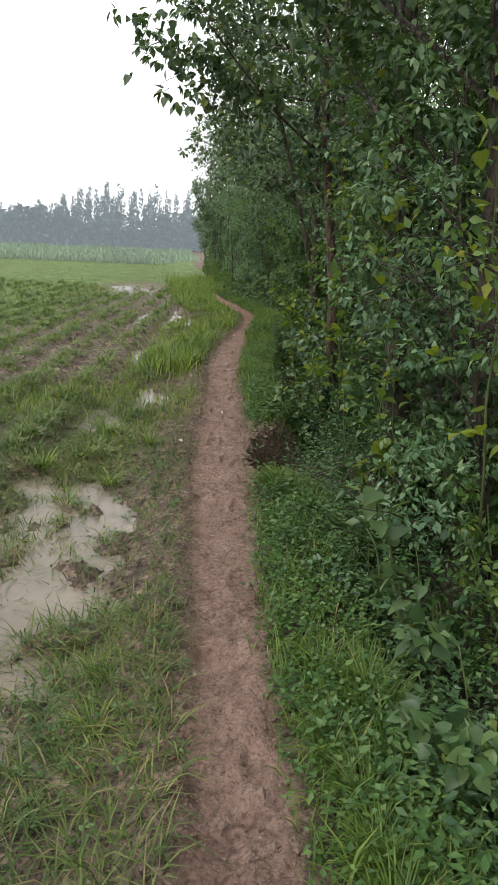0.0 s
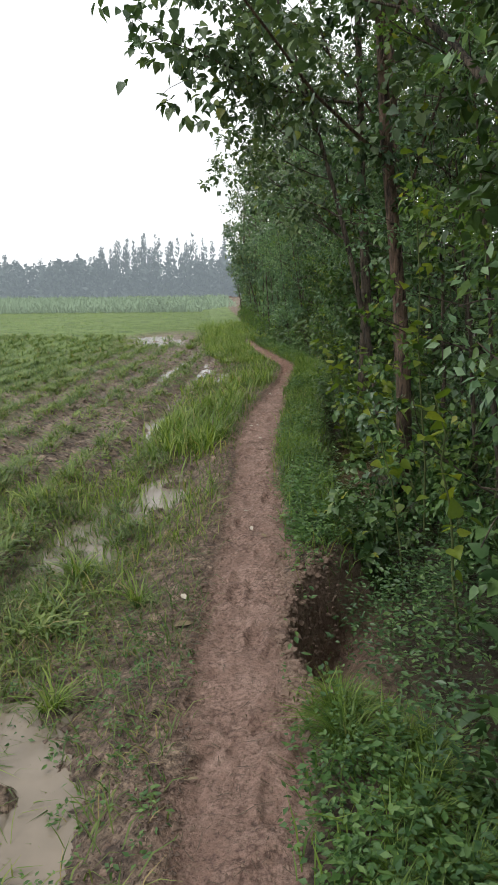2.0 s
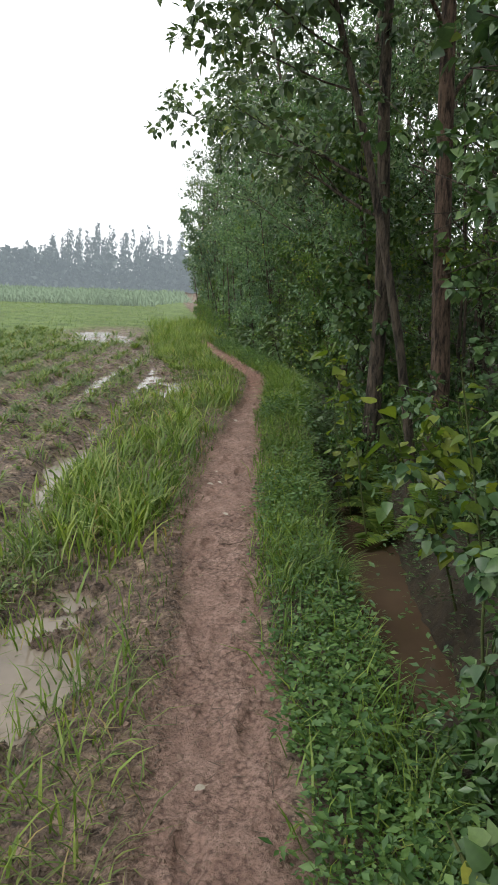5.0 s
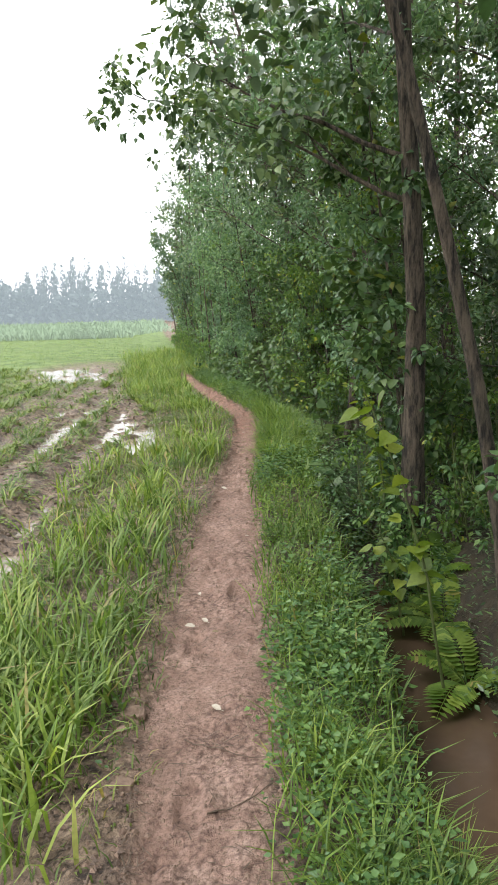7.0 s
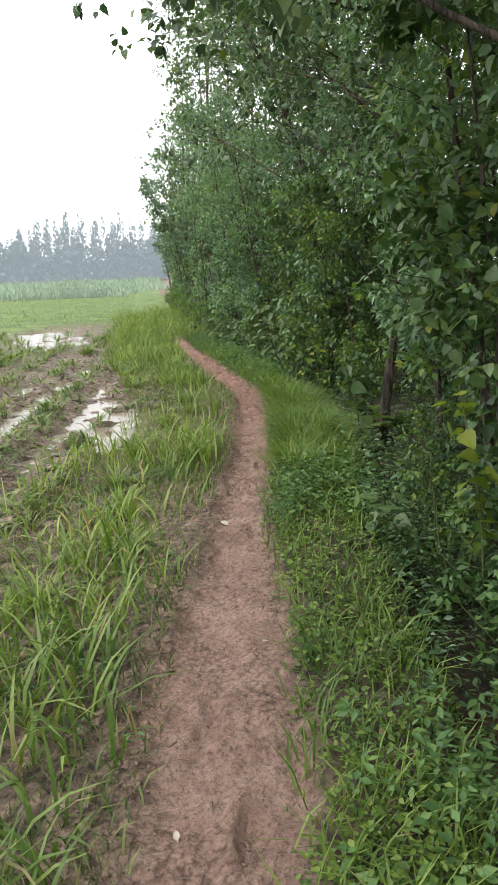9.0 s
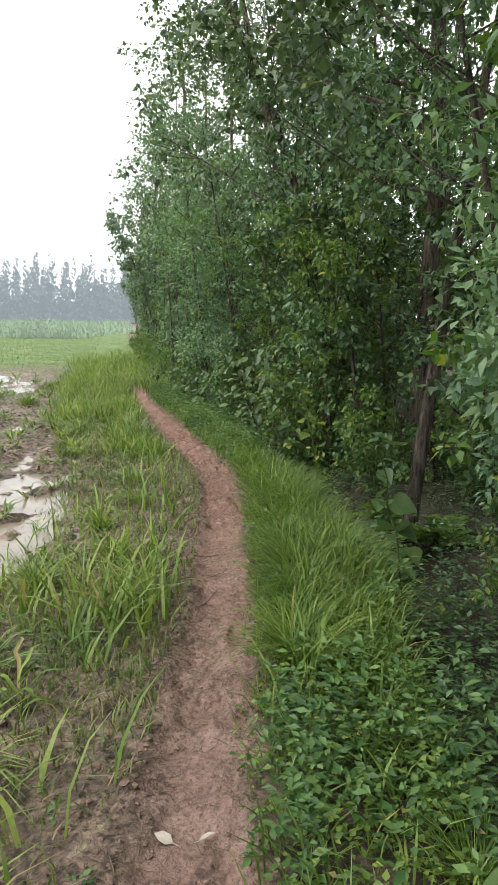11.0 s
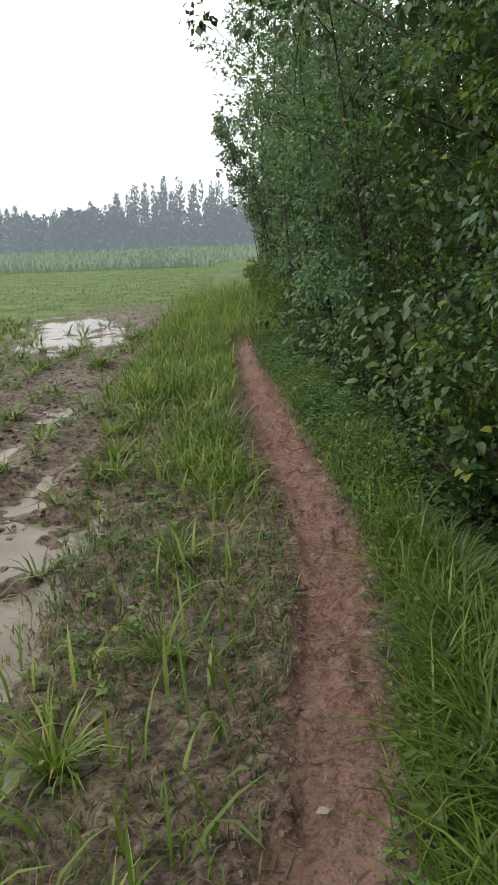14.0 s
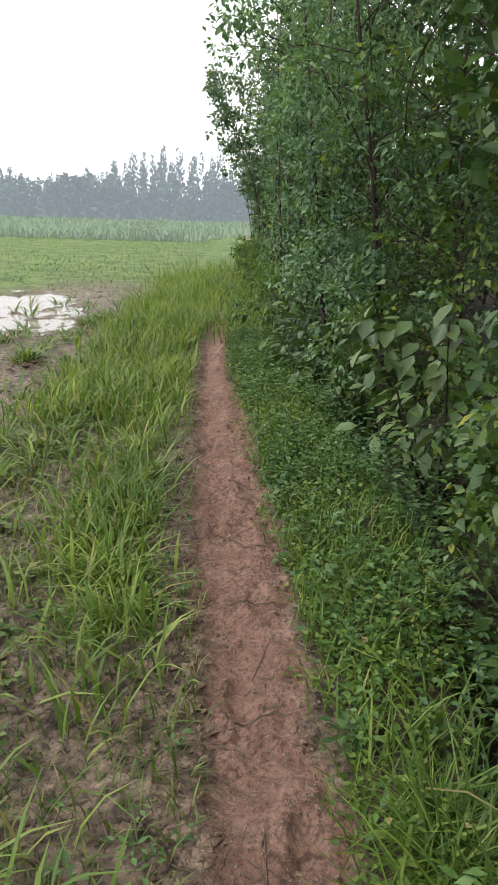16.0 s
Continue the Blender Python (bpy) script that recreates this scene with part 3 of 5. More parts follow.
def make_tree(name, seed, tall, radius, lean, first, limbs, reach, n_leaves, template, size, leaf_mat, bark, spread=0.42, side_pull=0.5, sides=8, at=None, power=1.3, wobble=1.0):
    """A tree or tall shrub under one Empty: trunk, limbs, crown. lean: how far the top stands off the foot."""
    g = np.random.default_rng(seed)
    root = new(name)
    s = np.linspace(0, 1, 11)
    trunk = np.stack([lean[0] * s ** power + np.cumsum(g.normal(0, 0.012 * wobble * tall / 4, 11)) * (s > 0), lean[1] * s + np.cumsum(g.normal(0, 0.012 * wobble * tall / 4, 11)) * (s > 0), tall * s - 0.12], 1)
    rad = radius * (1 - 0.86 * s) * (1 + 0.35 * np.exp(-s * 25))
    part("trunk", np_mesh("trunk", *tube(trunk, rad, sides), bark), root)
    chunks = []
    for k in range(limbs):
        where = first + (0.97 - first) * (k + g.uniform(0, 0.7)) / limbs
        p0 = np.array([np.interp(where, s, trunk[:, c]) for c in range(3)])
        az = g.uniform(0, 2 * math.pi)
        d = np.array([math.cos(az) - side_pull, math.sin(az), g.uniform(0.25, 0.9)])
        length = reach * (1.15 - 0.75 * max(0, where - 0.35)) * g.uniform(0.65, 1.15) * (1 if d[0] < 0.2 else 0.75)
        pts = bent(p0, d, length, 6, 0.03, 0.1, g)
        if at is not None:
            for _ in range(8):
                w = pts + np.array(at)
                if clear(w[:, 0] - 0.3, w[:, 1], w[:, 2]).all():
                    break
                length *= 0.7
                pts = p0 + (pts - p0) * 0.7
        r0 = max(0.007, float(np.interp(where, s, rad)) * 0.34)
        limb = [tube(pts, np.linspace(r0, 0.004, 7), 5)]
        sprays = [pts[2:]]
        for _ in range(4):
            q = bent(pts[g.integers(2, 6)], unit(pts[-1] - pts[0]) + g.normal(0, 0.65, 3), length * g.uniform(0.3, 0.55), 3, -0.02, 0.12, g)
            sprays.append(q)
            if at is None or clear(q[:, 0] + at[0] - 0.2, q[:, 1] + at[1], q[:, 2] + at[2]).all():
                limb.append(tube(q, np.linspace(r0 * 0.45, 0.003, 4), 3))
        part("limb", np_mesh("limb", *joined(limb), bark), root)
        for q in sprays:
            chunks.append(twig_leaves(q, n_leaves // (limbs * 5), spread, template, size, g, 0.35, at))
    part("crown", np_mesh("crown", *joined(chunks), leaf_mat), root)
    return root


def make_bush(name, seed, tall, wide, n_leaves, template, size, leaf_mat, stems=7):
    g = np.random.default_rng(seed)
    root = new(name)
    chunks = []
    for k in range(stems):
        az = g.uniform(0, 2 * math.pi)
        r = wide * g.uniform(0.2, 1.0)
        p = bent((g.normal(0, 0.06), g.normal(0, 0.06), -0.05), (math.cos(az) * r, math.sin(az) * r, tall), tall * g.uniform(0.7, 1.1), 6, -0.04, 0.1, g)
        part("stem", np_mesh("stem", *tube(p, np.linspace(0.011, 0.003, 7), 5), STEM), root)
        chunks.append(twig_leaves(p, n_leaves // stems, wide * 0.36, template, size, g, 0.5))
    part("foliage", np_mesh("foliage", *joined(chunks), leaf_mat), root)
    return root


def retire(ob):
    """Takes a pattern plant out of the scene once it has been copied."""
    for o in (*ob.children_recursive, ob):
        bpy.data.objects.remove(o)


def edge(y):
    """Where the wood's edge stands."""
    return line(y) + np.interp(y, [0, 24, 30, 40, 80], [1.35, 1.35, 1.0, 0.75, 0.9])


def stand(pattern, x, y, turn, scale, label, category, group, sink=0.0):
    ob = copy_thing(pattern, pose(float(x), float(y), float(height(x, y)) - sink, 0, 0, turn) @ Matrix.Scale(scale, 4))
    return tagged(ob, label, category, group)


def build_wood():
    # trunks that stand out at the edge of the wood
    g = np.random.default_rng(21)
    named = [  # x, y, height, radius, lean of the top, where the limbs begin, look
        (1.52, 4.2, 8.5, 0.085, (-0.7, 0.2), 0.3, "dark"), (1.52, 6.5, 9.5, 0.115, (-0.75, 0.1), 0.28, "thick dark"),
        (1.05, 8.5, 8.5, 0.07, (-0.8, 0.3), 0.3, "straight grey-brown"), (1.34, 11.7, 7.5, 0.044, (-2.1, 0.2), 0.42, "slender leaning"),
        (1.66, 12.4, 10, 0.095, (-0.65, 0.2), 0.3, "straight reddish-brown"), (1.3, 13.6, 9.5, 0.09, (-0.6, 0.2), 0.25, "ivy-clad"),
        (1.5, 17.8, 7.5, 0.06, (1.2, 0.4), 0.3, "thin leaning"), (2.2, 19.4, 10, 0.11, (-0.2, 0.1), 0.3, "dark"),
        (2.0, 21.5, 8, 0.075, (-3.0, 0.2), 0.3, "leaning"), (2.35, 26.9, 9.5, 0.1, (-0.9, 0.3), 0.25, "dark"), (2.0, 24.4, 9.5, 0.1, (-2.2, 0.3), 0.28, "tall")]
    for k, (x, y, tall, rad, lean, first, look_of) in enumerate(named):
        foot = (x, y, float(height(x, y)))
        t = make_tree("poplar_tree", 100 + k, tall, rad, lean, first, 11, 2.5, 4600, HEART if y < 16 else KITE, 0.092, POPLAR, BARK_RED if k in (2, 4) else BARK, at=foot, power=1.4 if k == 3 else 1.3, wobble=0.3 if k == 3 else 1.0)
        t.matrix_basis = pose(*foot)
        tagged(t, look_of + " poplar trunk with leafy limbs at the wood's edge", "tree", "poplars at the wood's edge")
        if k not in (3, 4):  # creeper climbing the trunk
            cover = []
            for low, high, n in (((0.1, 1.45, 420), (2.35, 5.5, 1000)) if k == 2 else ((0.1, 1.3, 420), (2.3, 5.0, 700)) if k < 2 else ((0.1, 5.5, 900),)):
                zs = np.linspace(low, high, 9)
                stem_line = np.stack([lean[0] * (zs / tall) ** 1.3 - 0.04, lean[1] * zs / tall - 0.05, zs], 1)
                cover.append(twig_leaves(stem_line, n, 0.17, HEART, 0.075, g, 0.7))
            part("creeper", np_mesh("creeper", *joined(cover), IVY), t, "dark green creeper climbing the trunk")
        if k == 3:  # the long bough that hangs out over the field
            bough = bent((-0.45, 0.0, 4.1), (-1.0, -0.35, 0.03), 2.35, 8, -0.015, 0.07, g)
            pieces, sprays = [tube(bough, np.linspace(0.02, 0.005, 9), 6)], []
            for b in range(15):
                q = bent(bough[2 + b % 7], (-0.6 + g.normal(0, 0.5), g.normal(0, 0.5), g.uniform(-0.6, 0.5)), g.uniform(0.5, 1.0), 5, -0.06, 0.12, g)
                pieces.append(tube(q, np.linspace(0.007, 0.002, 6), 4))
                sprays.append(twig_leaves(q, 40, 0.22, HEART, 0.145, g, 0.9, None, 4))
            part("bough", np_mesh("bough", *joined(pieces), BARK), t)
            part("bough_foliage", np_mesh("bough_foliage", *joined(sprays), POPLAR), t)
        if k == 6:  # a leafy bough high over the path
            bough = bent((0.35, 0.0, 4.15), (-1.0, -0.5, 0.06), 3.0, 9, 0.0, 0.07, g)
            pieces, sprays = [tube(bough, np.linspace(0.026, 0.005, 10), 6)], []
            for b in range(22):
                q = bent(bough[1 + b % 9], (-0.4 + g.normal(0, 0.5), g.normal(0, 0.6), g.uniform(-0.45, 0.8)), g.uniform(0.5, 1.1), 5, -0.03, 0.12, g)
                pieces.append(tube(q, np.linspace(0.007, 0.002, 6), 4))
                sprays.append(twig_leaves(q, 85, 0.26, HEART, 0.09, g, 0.7, None, 9))
            part("bough", np_mesh("bough", *joined(pieces), BARK), t)
            part("bough_foliage", np_mesh("bough_foliage", *joined(sprays), POPLAR), t)
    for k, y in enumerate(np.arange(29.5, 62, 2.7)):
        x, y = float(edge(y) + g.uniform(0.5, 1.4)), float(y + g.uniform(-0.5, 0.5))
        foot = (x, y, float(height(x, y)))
        t = make_tree("poplar_tree", 140 + k, g.uniform(6.5, 9), 0.08, (0.1, 0.2), 0.16, 12, 2.3, 3600, KITE, 0.12, POPLAR_HAZED if k % 3 else POPLAR, BARK, at=foot)
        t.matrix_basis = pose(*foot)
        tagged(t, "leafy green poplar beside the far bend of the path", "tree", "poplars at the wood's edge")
    inner = [make_tree("poplar_tree", 60 + k, 10, 0.1, (-0.1, 0.2), 0.13, 12, 2.2, 2400, KITE, 0.17, POPLAR, BARK, 0.5, 0.0, 6) for k in range(2)]
    close = [make_tree("poplar_tree", 70 + k, 9.5, 0.1, (-0.1, 0.2), 0.2, 12, 2.0, 4600, KITE, 0.11, POPLAR, BARK, 0.42, -0.1, 6) for k in range(2)]
    for row in (1.75, 2.9, 4.3):
        for y in np.arange(-3 + row * 0.4, 60, 3.6 if row < 3 else 4.6):
            if row == 2.9 and y > 27:
                continue
            stand((close if row < 3 and y < 30 else inner)[g.integers(2)], edge(y) + row + g.uniform(-0.3, 0.6), y + g.uniform(-0.8, 0.8), g.uniform(0, 360), g.uniform(0.8, 1.05),
                  "tall poplar deep in the shady wood", "tree", "poplars in the wood")
    for t in (*inner, *close):
        retire(t)
    # slender trees with fine leaves by the bend
    for k, (x, y, tall, lean) in enumerate([(0.8, 24.0, 4.8, (-0.6, 0.2)), (0.35, 25.9, 5.2, (-0.5, 0.2)), (0.05, 28.0, 5.0, (-0.3, 0.2)), (-0.8, 35.8, 5.0, (-1.5, 0.2)),
                                            (-1.3, 40, 5.5, (-0.3, 0.2)), (1.7, 16.2, 4.6, (-0.8, 0.3)), (1.75, 20.4, 4.8, (-0.7, 0.2)), (-0.45, 30.6, 5.2, (-0.2, 0.2)), (-0.7, 33.0, 5.0, (-0.1, 0.2)), (1.6, 14.8, 5.0, (-0.6, 0.2))]):
        foot = (x, y, float(height(x, y)))
        free = k == 3  # this one reaches out over the field
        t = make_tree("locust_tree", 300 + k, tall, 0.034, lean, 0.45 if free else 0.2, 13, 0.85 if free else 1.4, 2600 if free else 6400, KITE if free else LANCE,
                      0.11 if free else 0.075, POPLAR_HAZED if free else LOCUST, BARK, 0.22 if free else 0.28, 0.5 if free else 0.3, 6, at=None if free else foot)
        t.matrix_basis = pose(*foot)
        tagged(t, "slender small tree with fine feathery green leaves", "tree", "young locust trees")
    # tall shrubs and climbers that close the edge
    k = 0
    for row, gap in ((0.35, 1.1), (1.2, 1.25), (2.8, 2.0)):
        for y in np.arange(1.6 + row, 50, gap):
            if row < 1 and (10.2 < y < 13.2 or 16.8 < y < 19.5 or 21.6 < y < 23.7):
                continue
            thin = row < 1 and y < 4
            x, y = float(edge(y) + row + g.uniform(-0.2, 0.3)), float(y + g.uniform(-0.4, 0.4))
            foot = (x, y, float(height(x, y)))
            kind = k % 4
            t = make_tree("tall_shrub", 500 + k, g.uniform(2.4, 4.0) + (1.3 if row > 1 else 0.0), 0.028, (-0.35, 0.1), 0.08, 11, 1.0, 1300 if thin else (2300, 3000, 3400, 2500)[kind] if y < 34 else 1300,
                          (HEART, KITE, LANCE, HEART)[kind] if y < 18 else KITE, (0.09, 0.062, 0.06, 0.075)[kind] * (1 if y < 34 else 1.15),
                          (BUSH, LIGHT_BUSH, LOCUST, IVY)[kind] if row < 2 else BUSH, BARK, 0.24, 0.2, 5, at=foot)
            t.matrix_basis = pose(*foot)
            tagged(t, ("tall shrub with large dark green leaves", "tall shrub with small yellow-green leaves", "tall shrub with narrow fresh green leaves", "tall shrub hung with dark creeper")[kind] + " at the wood's edge", "shrub", "shrubs at the wood's edge")
            k += 1
    for x, y, tall in ((1.5, 20.5, 2.6), (1.95, 20.0, 2.9), (1.75, 20.9, 3.2)):
        foot = (x, y, float(height(x, y)))
        t = make_tree("tall_shrub", 470 + int(x * 10), tall, 0.026, (-0.3, -0.2), 0.05, 12, 1.0, 3600, LANCE, 0.07, LIGHT_BUSH, BARK, 0.24, 0.25, 5, at=foot)
        t.matrix_basis = pose(*foot)
        tagged(t, "tall shrub with fresh yellow-green leaves hanging over the ditch water", "shrub", "shrubs at the wood's edge")
    # undergrowth deep in the wood, which hides the land behind it
    deep = [make_tree("tall_shrub", 700 + k, 2.9, 0.03, (0.1, 0.1), 0.05, 11, 1.3, 2600, KITE, 0.13, (BUSH, IVY)[k], BARK, 0.36, 0.0, 5) for k in range(2)]
    for row, gap in ((4.3, 2.1), (6.4, 2.6)):
        for y in np.arange(4 + row * 0.5, 52, gap):
            stand(deep[g.integers(2)], edge(y) + row + g.uniform(-0.4, 0.4), y + g.uniform(-0.6, 0.6), g.uniform(0, 360), g.uniform(0.85, 1.2),
                  "tall dark green shrub in the shade of the wood", "shrub", "shrubs deep in the wood")
    for t in deep:
        retire(t)
    low = [make_bush("bush", 90 + k, 0.85, 0.5, 750, (HEART, OVAL, LANCE, OVAL)[k], (0.085, 0.07, 0.075, 0.06)[k], (BUSH, IVY, WEED, LIGHT_BUSH)[k]) for k in range(4)]
    for row, gap in ((-0.1, 0.7), (0.5, 0.62), (1.05, 0.95)):
        for y in np.arange(1.6, 40 if row < 1 else 21, gap):
            if row < 0 and (9.0 < y < 12.6 or 5.0 < y < 6.9 or 16.6 < y < 19.0 or 21.5 < y < 23.6):
                continue
            stand(low[g.integers(4) if y < 19 or g.uniform() < 0.4 else 3], edge(y) + row - float(np.interp(y, [8.8, 9.6], [0.3, 0])) + max(0.0, float(np.interp(y, [15.5, 16.5, 19.5, 20.5], [0, 0.35, 0.35, 0]))) + g.uniform(-0.12, 0.15), y + g.uniform(-0.3, 0.3), g.uniform(0, 360), g.uniform(0.75, 1.15),
                  "low dark green bush beside the ditch", "bush", "bushes along the ditch")
    for t in low:
        retire(t)


build_wood()


# ---- far woods, far crops ----
def build_distance():
    g = np.random.default_rng(5)
    chunks = []
    for k in range(430):
        x = g.uniform(-125, 25)
        if -52 < x < -47.5:
            continue
        y = 138 + g.uniform(0, 14) + (12 if x < -52 else 0)
        tall = np.interp(x, [-125, -80, -53, -46, -36, -28, -20, -12, 25], [7.2, 6.8, 8, 5.8, 7.2, 10, 10.8, 9.6, 9]) * g.uniform(0.7, 1.18)
        n = 150
        h = g.uniform(0, 1, n) ** 0.8
        r = (0.12 + g.uniform(1.0, 1.9) * (1 - h) ** 0.75 * (0.65 + 0.35 * np.sin(h * 23 + k))) * g.uniform(0.2, 1.1, n)
        a = g.uniform(0, 2 * math.pi, n)
        pos = np.stack([x + r * np.cos(a), y + r * np.sin(a), h * tall - 0.3], 1)
        chunks.append(leaves(KITE, pos, np.stack([np.cos(a), np.sin(a), g.uniform(0.8, 3.0, n)], 1), g.normal(0, 1, (n, 3)), g.uniform(0.3, 0.62, n) * (1.5 - 0.8 * h)))
    for k in range(260):
        x = g.uniform(-125, 25)
        n = 60
        a = g.uniform(0, 2 * math.pi, n)
        h = g.uniform(0, 1, n)
        r = 2.2 * np.sqrt(1 - h ** 2) * g.uniform(0.4, 1.0, n)
        pos = np.stack([x + r * np.cos(a), 137 + g.uniform(0, 4) + (12 if x < -52 else 0) + r * np.sin(a), h * g.uniform(3.2, 7.0) - 0.3], 1)
        chunks.append(leaves(KITE, pos, np.stack([np.cos(a), np.sin(a), g.uniform(0, 1.2, n)], 1), g.normal(0, 1, (n, 3)), g.uniform(0.7, 1.5, n)))
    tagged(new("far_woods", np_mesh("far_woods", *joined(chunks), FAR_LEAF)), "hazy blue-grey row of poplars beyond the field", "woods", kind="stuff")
    n = 26000
    x, y = g.uniform(-75, -3, n), 60 + 70 * g.uniform(0, 1, n) ** 1.7
    ok = x < line(y) - 1.5 + 3 * soft(64, 72, y)
    x, y = x[ok], y[ok]
    n = len(x)
    v = blades(x, y, height(x, y), g.uniform(0.5, 1.1, n) * (0.75 + 0.5 * lattice(x * 0.2, y * 0.2, 3)), g.uniform(0.04, 0.1, n), g.uniform(0, 6.3, n), g.uniform(0, 0.7, n), g.uniform(0, 0.8, n), SHORT)
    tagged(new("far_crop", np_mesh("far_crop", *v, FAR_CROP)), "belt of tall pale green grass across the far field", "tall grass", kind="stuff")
    for x, y, s in ((-9.8, 61, 1.3), (-8.4, 62, 1.0), (-24, 52, 0.8)):
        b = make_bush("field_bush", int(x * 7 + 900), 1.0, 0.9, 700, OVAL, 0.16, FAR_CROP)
        b.matrix_basis = pose(x, y, float(height(x, y))) @ Matrix.Scale(s, 4)
        tagged(b, "dark bush standing alone in the far field", "bush", "bushes in the field")


build_distance()


# ---- grass and weeds ----
def patch(n, xs, ys, keep, g):
    """Random places inside a stretch, kept where keep(x, y, u) says how likely; u: metres right of the path's middle."""
    y = g.uniform(*ys, n)
    u = g.uniform(*xs, n)
    x = line(y) + u
    blur = g.normal(0, 0.1, (2, n))
    ok = g.uniform(0, 1, n) < keep(x + blur[0], y + 2 * blur[1], u + 0.35 * blur[0])
    return x[ok], y[ok]


def grass(name, n, xs, ys, keep, tall, wide, material, label, seed, droop=(0.15, 0.7), lean=(0.0, 0.45), levels=(0, 0.35, 0.7, 1.0)):
    g = np.random.default_rng(seed)
    x, y = patch(n, xs, ys, keep, g)
    z = height(x, y)
    n = len(x)
    big = 0.55 + 0.75 * fbm(x, y, 1.7, seed + 3)
    head = g.uniform(0, 6.28, n)
    v = blades(x, y, z - 0.01, g.uniform(*tall, n) * big, g.uniform(*wide, n), head, g.uniform(*lean, n), g.uniform(*droop, n), levels)
    return tagged(new(name, np_mesh(name, *v, material)), label, "grass", kind="stuff")


def weeds(name, n, xs, ys, keep, tall, size, template, material, label, seed):
    """Low broad-leaved plants: rosettes of leaves at different heights."""
    g = np.random.default_rng(seed)
    x, y = patch(n, xs, ys, keep, g)
    m = len(x)
    per = 9
    top = g.uniform(*tall, m) * (0.5 + fbm(x, y, 2.0, seed))
    x, y, top = np.repeat(x, per), np.repeat(y, per), np.repeat(top, per)
    a = g.uniform(0, 6.28, m * per)
    r = g.uniform(0.0, 0.5, m * per) * np.minimum(top, 0.12)
    z = height(x, y) + top * g.uniform(0.15, 1.0, m * per)
    way = np.stack([np.cos(a), np.sin(a), g.uniform(-0.3, 0.5, m * per)], 1)
    nrm = np.stack([g.normal(0, 0.35, m * per), g.normal(0, 0.35, m * per), np.ones(m * per)], 1)
    v = leaves(template, np.stack([x + r * np.cos(a), y + r * np.sin(a), z], 1), way, nrm, g.uniform(*size, m * per))
    return tagged(new(name, np_mesh(name, *v, material)), label, "weeds", kind="stuff")


def build_grass():
    dry = lambda x, y: soft(-0.015, 0.02, height(x, y) - (level(y) - WATER_DROP))
    bare = lambda x, y, u: 1 - 0.7 * soft(3.0, 4.6, y) * soft(10.6, 9.8, y) * soft(-1.0, -0.6, u + (fbm(x, y, 1.3, 69) - 0.5) * 0.7)
    hole = lambda y, u: 1 - 0.93 * np.exp(-(((y - 6.0) / 0.95) ** 4)) * soft(0.85, 0.5, u)
    # tall bright grass on the field side of the path
    grass("tall_grass", 56000, (-1.75, -0.2), (6.5, 33),
          lambda x, y, u: soft(33, 27, y) * soft(-1.7, -0.9, u + (fbm(x, y, 0.9, 79) - 0.5) * 0.8) * soft(-half(y) - 0.08, -half(y) - 0.32, u + (fbm(x, y, 2.1, 76) - 0.5) * 0.3) * soft(9.9, 10.7, y) * (1 - 0.75 * soft(12.0, 12.8, y) * soft(15, 14, y) * soft(-0.75, -0.5, u)) * soft(0.34, 0.58, fbm(x, y, 1.1, 71)) * (1 - 0.93 * soft(16.0, 16.8, y) * soft(20.4, 19.8, y)) * (1 - 0.9 * soft(19.8, 20.4, y) * soft(23.4, 22.8, y) * (1 - soft(-0.95, -0.75, u) * soft(-0.28, -0.45, u))),
          (0.16, 0.42), (0.007, 0.019), GRASS_TALL, "bright green tall grass between path and field", 11)
    grass("verge_grass", 52000, (-1.5, -0.18), (5, 30),
          lambda x, y, u: soft(-half(y) + 0.03, -half(y) - 0.1, u) * soft(0.3, 0.55, fbm(x, y, 2.3, 73)) * bare(x, y, u),
          (0.04, 0.13), (0.004, 0.008), GRASS_THIN, "short trampled grass along the path", 12, levels=SHORT)
    # thin wet grass over the puddles near the start
    grass("wet_grass", 70000, (-3.2, -0.2), (0.4, 9),
          lambda x, y, u: soft(-half(y) + 0.02, -half(y) - 0.12, u) * (0.3 + 0.7 * soft(0.4, 0.58, fbm(x, y, 1.9, 75))) * bare(x, y, u) * (0.8 + 0.2 * dry(x, y)),
          (0.05, 0.2), (0.003, 0.008), GRASS_THIN, "thin yellowing grass standing in muddy water", 13, (0.3, 1.0), (0.1, 0.8), SHORT)
    grass("field_tufts", 6000, (-3.5, -0.35), (4.5, 9.5), lambda x, y, u: soft(0.55, 0.68, fbm(x, y, 0.9, 78)),
          (0.12, 0.3), (0.006, 0.012), GRASS_TALL, "tufts of bright green grass in the wet field", 19)
    grass("end_grass", 20000, (-2.0, 0.9), (25.8, 41), lambda x, y, u: soft(26.2, 29.5, y + np.abs(u) * 1.6) * soft(41, 31, y + (fbm(x, y, 0.7, 80) - 0.5) * 8) * soft(-1.9, -0.8, u) * soft(0.25, 0.6, fbm(x, y, 1.3, 77)),
          (0.2, 0.55), (0.008, 0.016), GRASS_TALL, "tall grass closing over the path's far bend", 20)
    # the right-hand verge
    grass("bank_grass", 56000, (0.1, 0.95), (0.6, 33),
          lambda x, y, u: soft(half(y) - 0.03, half(y) + 0.08, u) * soft(bank(y) + 0.16, bank(y) - 0.05, u) * hole(y, u) * (0.25 + 0.75 * soft(0.4, 0.6, fbm(x, y, 1.6, 74))),
          (0.05, 0.26), (0.004, 0.009), GRASS_LUSH, "short green grass on the ditch bank", 14, levels=SHORT)
